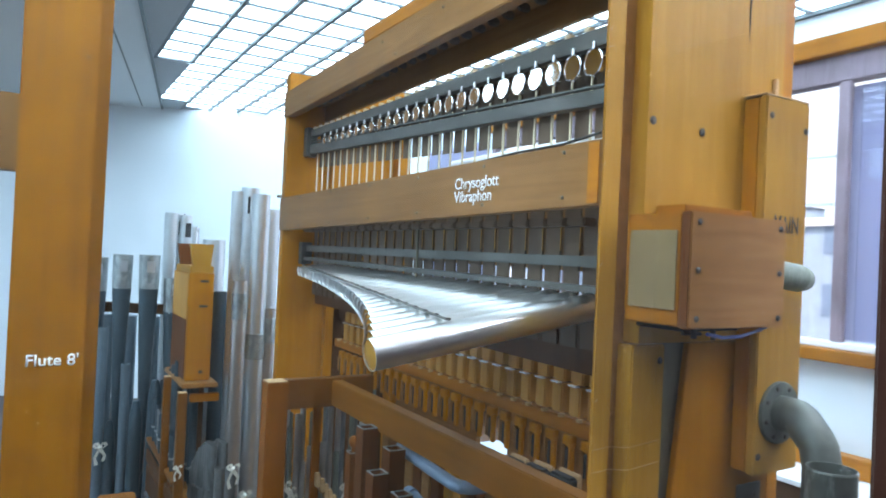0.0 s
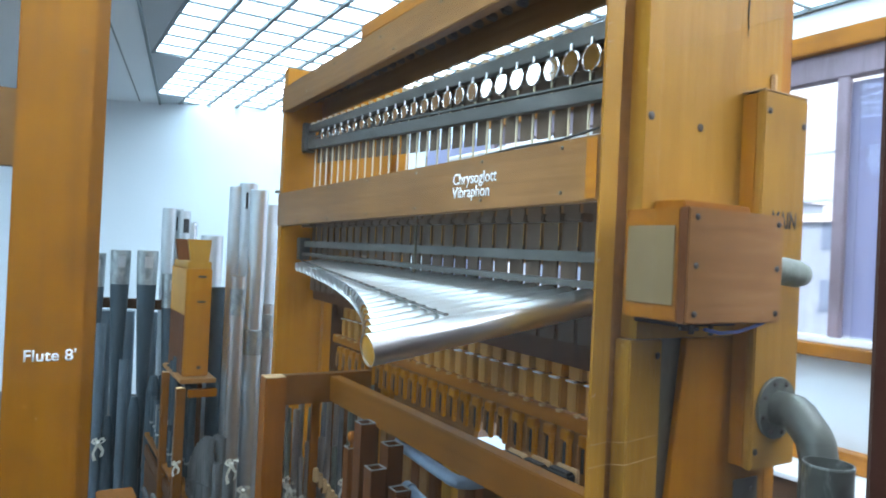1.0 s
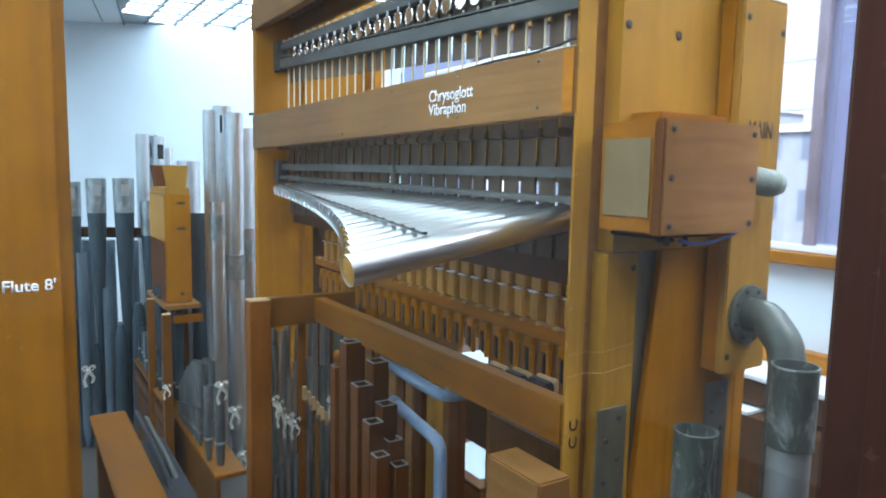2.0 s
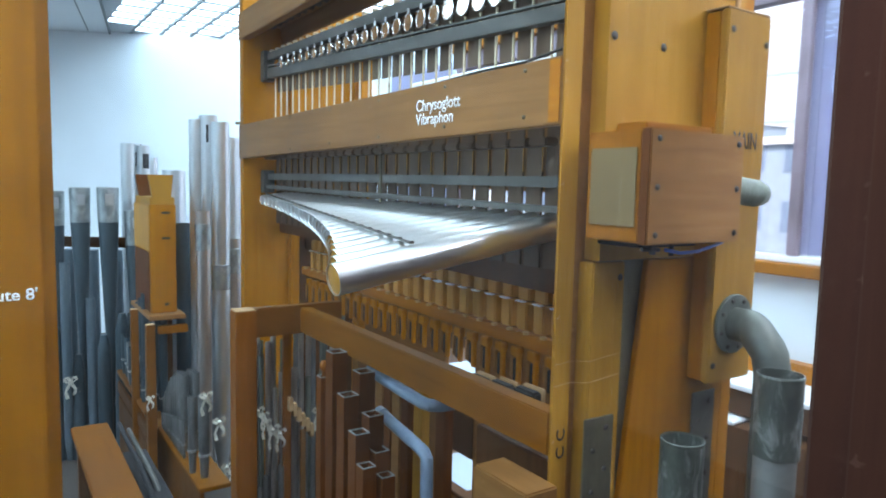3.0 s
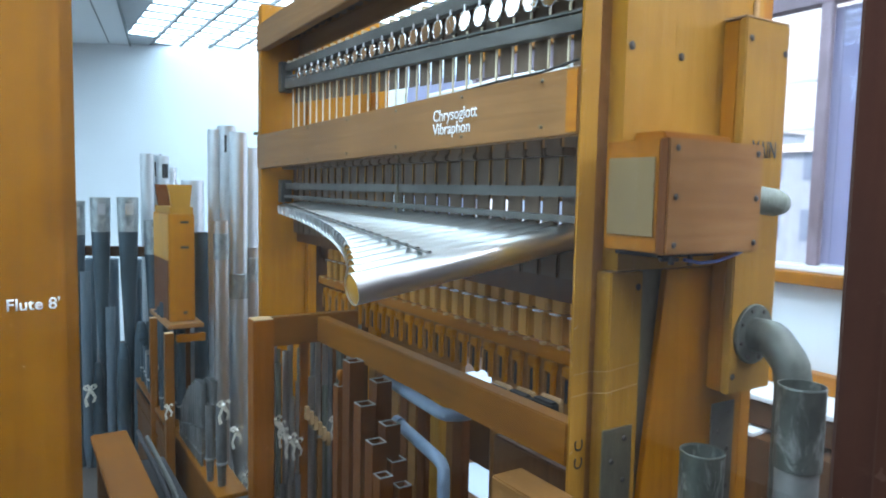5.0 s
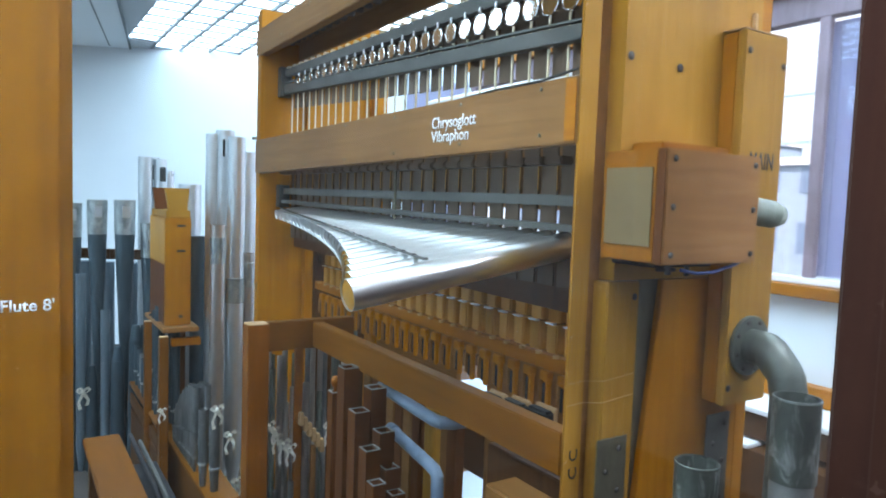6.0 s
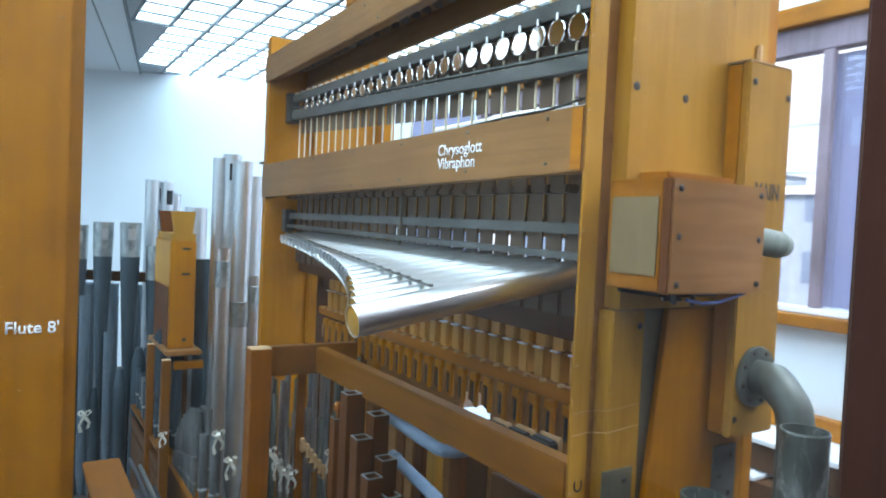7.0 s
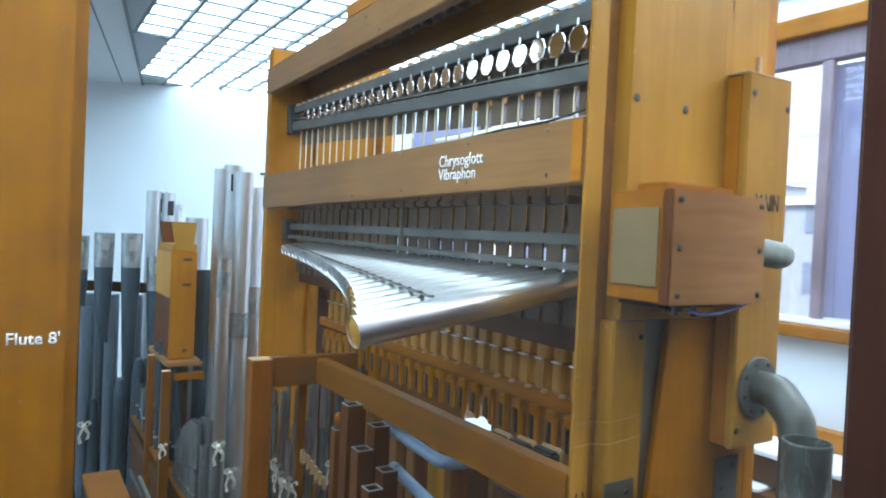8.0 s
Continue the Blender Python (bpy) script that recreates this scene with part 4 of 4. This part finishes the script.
part("pipe", hollow((1.124, 0.82, 0), (1.124, 0.82, 1.108), 0.0395, 0.0415, 0.003, 32), DUCT_WORN, short)
part("rim", lathe(bmesh.new(), (1.124, 0.82, 1.098), (0, 0, 1), [(0.0415, 0.006), (0.0425, 0.008), (0.0425, 0.012), (0.0415, 0.013), (0.039, 0.013)], 32), DUCT, short)
flex = thing("flexible_conduit", (1.33, 0.9, 1.58), "short green grey ribbed conduit behind the box", "conduit")
prof = [(0, 0), (0.026, 0)]
for k in range(9):
    prof += [(0.026, 0.004 + k * 0.012), (0.0235, 0.008 + k * 0.012)]
prof += [(0.022, 0.118), (0.014, 0.128), (0, 0.13)]
part("hose", lathe(bmesh.new(), (1.287, 0.885, 1.604), (1, -0.05, -0.1), [(a * 1.15, b * 1.2) for a, b in prof], 20), HOSE, flex)
part("clamp", lathe(bmesh.new(), (1.287, 0.885, 1.604), (1, -0.05, -0.1), [(0.030, 0), (0.038, 0), (0.038, 0.008), (0.030, 0.008)], 20), DUCT, flex)
# ---- ranks of pipes by the back wall ----
def tie(p, s, parent_label="white cotton tape tied in a bow round a pipe"):
    """A small bow of tape: knot, two loops, two tails."""
    t = thing("tape_bow", p, parent_label, "tape bow", "tape bows")
    x, y, z = p
    part("knot", lathe(bmesh.new(), (x, y, z - 0.012 * s), (0, 0, 1), [(0, 0), (0.008 * s, 0.006 * s), (0.009 * s, 0.014 * s), (0, 0.024 * s)], 8), RIBBON, t)
    shapes = []
    for a, l in ((1, 0.06), (-1, 0.075)):
        shapes.append([(x, y, z), (x + a * 0.008 * s, y - 0.004, z - 0.02 * s), (x + a * 0.019 * s, y - 0.006, z - l * 0.6 * s), (x + a * 0.012 * s, y - 0.006, z - l * s)])
        shapes.append([(x, y, z), (x + a * 0.014 * s, y - 0.004, z + 0.02 * s), (x + a * 0.024 * s, y - 0.005, z + 0.006 * s), (x + a * 0.008 * s, y - 0.004, z - 0.006 * s)])
    for pts in shapes:
        bm = bmesh.new()
        prev = None
        for k, q in enumerate(pts):
            w = 0.0065 * s * (1.2 if k % 2 else 0.8)
            row = [bm.verts.new((q[0] - w, q[1] - 0.003 * (k % 2), q[2])), bm.verts.new((q[0] + w, q[1] + 0.003 * (k % 2), q[2] + 0.003))]
            if prev:
                bm.faces.new((prev[0], prev[1], row[1], row[0]))
            prev = row
        bmesh.ops.solidify(bm, geom=list(bm.faces), thickness=0.001)
        part("tail", bm, RIBBON, t)
    return t


def conical_pipe(x, y, top, r, foot=0.25, label="blue grey zinc conical pipe with pale soldered top"):
    p = thing("conical_pipe", (x, y, 0), label, "organ pipe", "conical reed pipes")
    s = 0.20
    h = top - foot
    rs = r * (1 - 0.8 * s / h * 0.5)
    part("body", rod((x, y, foot), (x, y, top - s), r * 0.22, rs * 0.985, 24), ZINC_BLUE, p)
    bm = lathe(bmesh.new(), (x, y, top - s), (0, 0, 1), [(rs * 0.985, 0), (rs, 0.001), (r, s), (r - 0.002, s), (rs * 0.9, 0.02), (0, 0.02)], 24)
    part("sleeve", bm, ZINC_PALE, p, "pale spotted metal sleeve")
    part("foot", rod((x, y, 0.0), (x, y, foot), 0.028, 0.032, 16), ZINC_BLUE, p)
    part("tuning_flap", block(x - r * 0.35, x + r * 0.35, y - r - 0.004, y - r * 0.9, top - 0.10, top - 0.035, 0.001), ZINC, p)
    return p


for x, y, top, r in ((0.21, 4.62, 1.50, 0.05), (0.325, 4.56, 1.505, 0.056), (0.449, 4.462, 1.528, 0.056), (0.585, 4.376, 1.532, 0.059), (0.715, 4.32, 1.40, 0.055)):
    conical_pipe(x, y, top, r)
for x, y, top, r in ((0.40, 4.25, 0.60, 0.03), (0.52, 4.15, 0.72, 0.033), (0.60, 4.05, 0.85, 0.036), (0.30, 4.3, 0.75, 0.034)):
    p = thing("pipe_boot", (x, y, 0), "dark blue grey metal pipe boot", "organ pipe", "pipe boots")
    part("body", rod((x, y, 0), (x, y, top - 0.08), r * 1.3, r, 16), ZINC_BLUE, p)
    part("tip", rod((x, y, top - 0.079), (x, y, top), r, r * 0.5, 16), ZINC_BLUE, p)
for x, y, top, r in ((0.345, 4.25, 1.12, 0.026), (0.462, 4.20, 0.92, 0.024)):
    p = thing("straight_pipe", (x, y, 0), "straight blue grey zinc pipe before the conical pipes", "organ pipe", "straight pipes")
    part("body", hollow((x, y, 0.12), (x, y, top), r, r, 0.002, 20), ZINC_MID, p)
    part("foot", rod((x, y, 0), (x, y, 0.12), r * 0.5, r, 16), ZINC_MID, p)
for k in range(7):
    p = thing("pale_pipe", (0.16 + 0.13 * k, 5.15 - 0.07 * k, 0), "weathered blue zinc pipe behind the conical pipes", "organ pipe", "pale back pipes")
    x, y = 0.16 + 0.13 * k, 5.15 - 0.07 * k
    part("body", rod((x, y, 0.2), (x, y, 1.12), 0.052, 0.05, 20), ZINC_MID, p)
    part("foot", rod((x, y, 0), (x, y, 0.2), 0.02, 0.052, 16), ZINC_MID, p)
rr = thing("pipe_rack", (0.4, 4.6, 1.22), "dark brown wooden rail holding the conical pipes", "rack rail")
bm = block(-0.45, 0.45, -0.02, 0.02, -0.03, 0.03, 0.003)
bm.transform(pose(0.42, 4.60, 1.205, 0, 0, -31))
part("rail", bm, DARKWOOD, rr)


def zinc_pipe(x, y, top, r, mat=None, slot=True, sleeve=0.0, foot=0.0, label="tall bright zinc pipe with a tuning slot", turn=0.0):
    p = thing("zinc_pipe", (x, y, 0), label, "organ pipe", "zinc pipes")
    mat = mat or ZINC
    n = 24
    pr = [(r, foot), (r, top - 0.17), (r, top - 0.14), (r, top - 0.05), (r, top), (r - 0.0015, top), (r - 0.002, top - 0.045)]
    d, u, w = frame_of((0, 0, 1))
    look_way = Vector((-x + 0.35, -y, 0))
    s0 = round(math.degrees(math.atan2(look_way.dot(w), look_way.dot(u))) % 360 / 15) - 1
    wide = int(turn)
    part("body", lathe(bmesh.new(), (x, y, 0), (0, 0, 1), pr, n, (s0, s0 + wide - 1, 2, 2) if slot else None), mat, p)
    part("foot", rod((x, y, 0), (x, y, foot if foot else 0.01), r * 0.35, r * 0.98, 20), mat, p)
    if slot:
        # Black core gives the pipe's inside its shade.
        part("bore", rod((x, y, top - 0.27), (x, y, top - 0.02), r * 0.9, None, 16), RUBBER, p, "black core standing for shade behind the tuning slot")
    if sleeve:
        part("sleeve", lathe(bmesh.new(), (x, y, sleeve), (0, 0, 1), [(r, 0), (r * 1.07, 0.002), (r * 1.07, 0.13), (r, 0.132)], 24), ZINC_PALE, p, "pale metal sleeve")
    return p


# tall trio
zinc_pipe(0.925, 3.735, 1.902, 0.036, sleeve=0.0, slot=False, foot=0.2)
zinc_pipe(0.985, 3.72, 1.925, 0.048, turn=1, foot=0.2)
zinc_pipe(1.012, 3.60, 1.885, 0.045, slot=False, foot=0.2, sleeve=1.02)
zinc_pipe(0.892, 3.49, 1.435, 0.036, ZINC_WARM, False, 1.24, 0.15, "tarnished metal pipe with a pale sleeve")
zinc_pipe(1.17, 3.95, 1.83, 0.05, slot=False, foot=0.2)
zinc_pipe(1.085, 3.62, 1.28, 0.035, ZINC_WARM, False, 1.10, 0.15, "tarnished metal pipe with a pale sleeve")
zinc_pipe(0.90, 3.9, 1.35, 0.05, ZINC_BLUE, False, 0, 0.2, "blue grey zinc pipe behind the tall pipes")
zinc_pipe(0.99, 4.02, 1.28, 0.05, ZINC_BLUE, False, 0, 0.2, "blue grey zinc pipe behind the tall pipes")
# pair with slots behind the wooden pipe
zinc_pipe(0.731, 4.60, 1.800, 0.042, slot=False)
zinc_pipe(0.79, 4.70, 1.803, 0.040, turn=3)
zinc_pipe(0.819, 4.60, 1.790, 0.038, turn=4)
zinc_pipe(0.88, 4.66, 1.72, 0.034, slot=False)
zinc_pipe(0.945, 4.35, 1.64, 0.066, ZINC, False, 0, 0.2, "wide zinc pipe with a plain rim")
# dark pipe by the label post
zinc_pipe(0.31, 5.1, 1.90, 0.03, ZINC_BLUE, True, 1.6, 0.2, "narrow blue grey pipe beside the post", 2)

# ---- wooden pipe with a flared mouth ----
wp = thing("flared_wooden_pipe", (0.73, 3.52, 0.93), "orange wooden pipe with a flared top standing on a tray", "organ pipe")
M = pose(0.7305, 3.60, 0, 0, 0, 0)


def local(bm, m):
    bm.transform(m)
    return bm


part("body", local(block(-0.074, 0.047, -0.052, 0.36, 0.93, 1.465, 0.003), M), ORANGE_Z, wp)
part("side_board", local(block(-0.0772, -0.0745, -0.045, 0.35, 1.235, 1.46, 0.001), M), PNEU, wp, "lighter brown upper side board")
part("side_panel", local(block(-0.0775, -0.0745, -0.03, 0.34, 0.935, 1.23, 0.001), M), RED_Z, wp, "red brown side panel")
bm = bmesh.new()
v = [bm.verts.new(p) for p in ((-0.058, -0.05, 1.50), (0.027, -0.05, 1.50), (0.038, -0.05, 1.61), (-0.076, -0.05, 1.61), (-0.058, -0.02, 1.50), (0.027, -0.02, 1.50), (0.038, -0.02, 1.61), (-0.076, -0.02, 1.61))]
for f in ((0, 1, 2, 3), (4, 7, 6, 5), (0, 4, 5, 1), (1, 5, 6, 2), (2, 6, 7, 3), (3, 7, 4, 0)):
    bm.faces.new([v[i] for i in f])
part("front_flare", local(bm, M), PALE_Z, wp)
bm = bmesh.new()
v = [bm.verts.new(p) for p in ((-0.072, 0.22, 1.50), (0.045, 0.22, 1.50), (0.060, 0.22, 1.61), (-0.087, 0.22, 1.61), (-0.072, 0.25, 1.50), (0.045, 0.25, 1.50), (0.060, 0.25, 1.61), (-0.087, 0.25, 1.61))]
for f in ((0, 1, 2, 3), (4, 7, 6, 5), (0, 4, 5, 1), (1, 5, 6, 2), (2, 6, 7, 3), (3, 7, 4, 0)):
    bm.faces.new([v[i] for i in f])
part("back_flare", local(bm, M), RED_Z, wp)
part("neck", local(block(-0.070, 0.043, -0.048, 0.34, 1.466, 1.50, 0.002), M), PALE_Z, wp)
for z in (1.425, 1.30):
    part("stamp", local(block(-0.02, 0.02, -0.0532, -0.0522, z - 0.006, z + 0.006, 0), M), BLACK, wp, "dark stamped mark")
part("stamp", local(block(-0.01, 0.01, -0.0532, -0.0522, 0.965, 0.98, 0), M), BLACK, wp, "dark stamped mark")
tray = thing("pipe_tray", (0.73, 3.56, 0), "brown wooden tray board on posts under the wooden pipe", "tray")
part("board", local(block(-0.095, 0.075, -0.12, 0.40, 0.905, 0.928, 0.003), M), REDBROWN, tray)
part("cleat", local(block(-0.05, 0.09, -0.09, -0.06, 0.83, 0.87, 0.003), M), ORANGE_X, tray)
part("leg", local(block(-0.08, -0.05, 0.26, 0.30, 0, 0.904, 0.003), M), DARKWOOD, tray)
part("leg", local(block(0.06, 0.09, 0.26, 0.30, 0, 0.904, 0.003), M), DARKWOOD, tray)


# ---- racks of small pipes ----
def small_pipe(x, y, base, top, r, mat=ZINC, rank="small rank pipes"):
    p = thing("small_pipe", (x, y, base), "small grey metal pipe standing in a rack board", "organ pipe", rank)
    foot = base + min(0.09, (top - base) * 0.35)
    bm = lathe(bmesh.new(), (x, y, 0), (0, 0, 1), [(r, foot), (r, top), (r - 0.001, top), (r - 0.001, top - 0.06), (0, top - 0.06)], 14)
    part("body", bm, mat, p)
    part("foot", rod((x, y, base), (x, y, foot), r * 0.7, r * 0.96, 12), mat, p)
    part("collar", lathe(bmesh.new(), (x, y, foot), (0, 0, 1), [(r, -0.004), (r * 1.12, -0.002), (r * 1.12, 0.006), (r, 0.008)], 14), ZINC_PALE, p)
    return p


# Rack fronts toned dark in place of the shade cast by racks above.
rb = thing("rack_board", (0.66, 3.0, 0), "brown wooden rack board carrying small pipes", "rack board", "rack boards")
part("board", block(0.643, 0.765, 2.60, 3.50, 0.395, 0.413, 0.003), SHADED_Y, rb)
part("front_board", block(0.646, 0.662, 2.60, 3.50, 0.0, 0.394, 0.003), SHADED_X, rb)
rb = thing("rack_board", (0.58, 3.55, 0), "brown wooden rack board behind the rack posts", "rack board", "rack boards")
part("board", block(0.553, 0.60, 3.17, 3.96, 0.545, 0.563, 0.003), SHADED_X, rb)
part("slat", block(0.556, 0.570, 3.17, 3.96, 0.44, 0.50, 0.003), DARKWOOD, rb)
part("front_board", block(0.560, 0.575, 3.17, 3.96, 0.0, 0.42, 0.003), DARKWOOD, rb)
part("end_cheek", block(0.556, 0.60, 3.155, 3.168, 0.0, 0.543, 0.002), DARKWOOD, rb)
rb = thing("rack_board", (0.62, 4.1, 0), "brown wooden rack board carrying small pipes", "rack board", "rack boards")
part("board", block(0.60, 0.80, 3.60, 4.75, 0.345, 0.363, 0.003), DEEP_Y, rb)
part("front_board", block(0.60, 0.618, 3.60, 4.75, 0.0, 0.344, 0.003), DARKWOOD, rb)
random.seed(3)
for k in range(10):
    y = 3.42 - 0.045 * k
    top = 0.545 + 0.21 * math.sin(k / 9 * math.pi / 2) + random.uniform(-0.004, 0.004)
    small_pipe(0.689, y, 0.414, top, 0.0125 + 0.0005 * k, RANK)
    small_pipe(0.730, y - 0.02, 0.414, top + 0.01, 0.0125 + 0.0005 * k, RANK)
    small_pipe(0.664, y - 0.08, 0.414, 0.49 + 0.010 * k, 0.0095, RANK)
small_pipe(0.688, 2.70, 0.414, 0.752, 0.021, RANK)
small_pipe(0.660, 2.77, 0.414, 0.728, 0.018, RANK)
for k in range(9):
    y = 3.24 + 0.078 * k
    small_pipe(0.574 + random.uniform(-0.003, 0.008), y, 0.564, 0.72 + 0.007 * k, 0.013, RANK if k % 3 == 0 else ZINC_BLUE, "post rank pipes")
for k in range(12):
    y = 4.65 - 0.085 * k
    small_pipe(0.66, y, 0.364, 0.62 + 0.035 * k, 0.022, ZINC_BLUE, "middle rank pipes")
    small_pipe(0.735, y - 0.03, 0.364, 0.72 + 0.03 * k, 0.022, ZINC_BLUE if k % 3 else ZINC_PALE, "middle rank pipes")
for x, y, top, w in ((0.553, 3.39, 0.986, 0.016), (0.575, 3.137, 0.958, 0.019)):
    p = thing("rack_post", (x, y, 0), "brown wooden rack post with pale sawn top", "post", "rack posts")
    part("post", block(x - w, x + w, y - w, y + w, 0, top, 0.003), SHADED_X, p)
    part("post_top", block(x - w + 0.001, x + w - 0.001, y - w + 0.001, y + w - 0.001, top + 0.0005, top + 0.003, 0.001), ENDGRAIN, p)
walkboard = thing("walk_board", (0.30, 2.4, 0), "orange wooden walk board between the ranks", "board")
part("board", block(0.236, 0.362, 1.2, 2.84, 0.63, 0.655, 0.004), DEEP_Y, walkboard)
part("bearer", block(0.25, 0.35, 2.74, 2.79, 0, 0.628, 0.003), DARKWOOD, walkboard)
part("bearer", block(0.25, 0.35, 1.6, 1.65, 0, 0.628, 0.003), DARKWOOD, walkboard)
# Black board added where the gap beside the walk board lies in shade.
trough = thing("dark_gap_board", (0.43, 2.4, 0), "black board standing for the dark gap beside the walk board", "trough")
part("base", block(0.372, 0.50, 1.7, 2.86, 0.50, 0.515, 0.002), RUBBER, trough)
part("support", block(0.40, 0.47, 2.70, 2.75, 0.0, 0.498, 0.002), DARKWOOD, trough)
tub = thing("lead_tubing", (0.45, 2.9, 0), "bundle of dark metal tubing beside the walk board", "tubing")
for k in range(2):
    pts = [(0.41 + 0.035 * k, 2.9, 0.62 - 0.03 * k), (0.43 + 0.035 * k, 2.5, 0.56 - 0.03 * k), (0.45 + 0.035 * k, 2.1, 0.42 - 0.03 * k), (0.46 + 0.03 * k, 1.8, 0.2)]
    part("tube", sweep(pts, 0.009, 10), GUNMETAL if k else RUBBER, tub)

# thin pipes behind the cross rail
random.seed(11)
for k in range(17):
    for j in range(3):
        x = 0.805 + 0.0265 * k + random.uniform(-0.005, 0.005)
        y = 2.455 + 0.06 * j + random.uniform(-0.012, 0.012) + 0.012 * (k % 2)
        if j == 0:
            top = random.uniform(0.26, 0.68 - 0.006 * k)
        elif j == 1:
            top = 0.93 - 0.012 * k + random.uniform(-0.09, 0.09)
        else:
            top = 1.04 + random.uniform(-0.08, 0.05)
        small_pipe(x, y, 0.0, top, 0.0095 + 0.003 * random.random(), random.choice((ZINC_WARM, RANK, DUCT_PALE) if j == 0 else (ZINC_WARM, RANK, DUCT)), "thin rank pipes")
rb = thing("stepped_rack", (0.98, 2.43, 0), "raw wooden stepped rack between thin pipes", "rack", "rack boards")
for k in range(6):
    part("block", block(0.930 + 0.017 * k, 0.9465 + 0.017 * k, 2.412, 2.436, 0.725 - 0.023 * k, 0.770 - 0.023 * k, 0.002), ENDGRAIN, rb)
    part("block_top", block(0.931 + 0.017 * k, 0.9455 + 0.017 * k, 2.413, 2.435, 0.7705 - 0.023 * k, 0.776 - 0.023 * k, 0.001), ENDGRAIN, rb)
part("leg", block(0.98, 1.0, 2.42, 2.434, 0.0, 0.64, 0.002), BROWN_Y, rb)
for p, s in (((0.353, 4.2, 0.465), 1.3), ((0.690, 2.675, 0.748), 1.0), ((0.83, 3.0, 0.52), 1.1), ((0.80, 2.78, 0.40), 1.0), ((0.563, 3.10, 0.64), 0.7), ((0.815, 2.43, 0.74), 0.9), ((0.845, 2.43, 0.69), 0.8), ((0.872, 2.43, 0.66), 1.0), ((0.90, 2.43, 0.64), 0.9), ((1.055, 2.43, 0.70), 1.0), ((0.838, 2.43, 0.72), 0.7)):
    tie(p, s)
upright = thing("rack_upright", (0.932, 2.47, 0), "reddish brown wooden upright between thin pipes", "upright")
part("board", block(0.916, 0.948, 2.437, 2.452, 0.0, 1.034, 0.002), SHADED_Z, upright)
stopped = wooden_pipe(0.888, 2.0, 0.972, 0.018, "small dark red brown wooden pipe with a knob stopper")
part("stem", rod((0.888, 2.0, 0.95), (0.888, 2.0, 0.99), 0.006, None, 10), SHADED_Z, stopped)
part("knob", lathe(bmesh.new(), (0.888, 2.0, 0.988), (0, 0, 1), [(0, 0), (0.010, 0.003), (0.015, 0.014), (0.014, 0.026), (0.008, 0.035), (0, 0.037)], 14), SHADED_Z, stopped, "turned wooden knob")
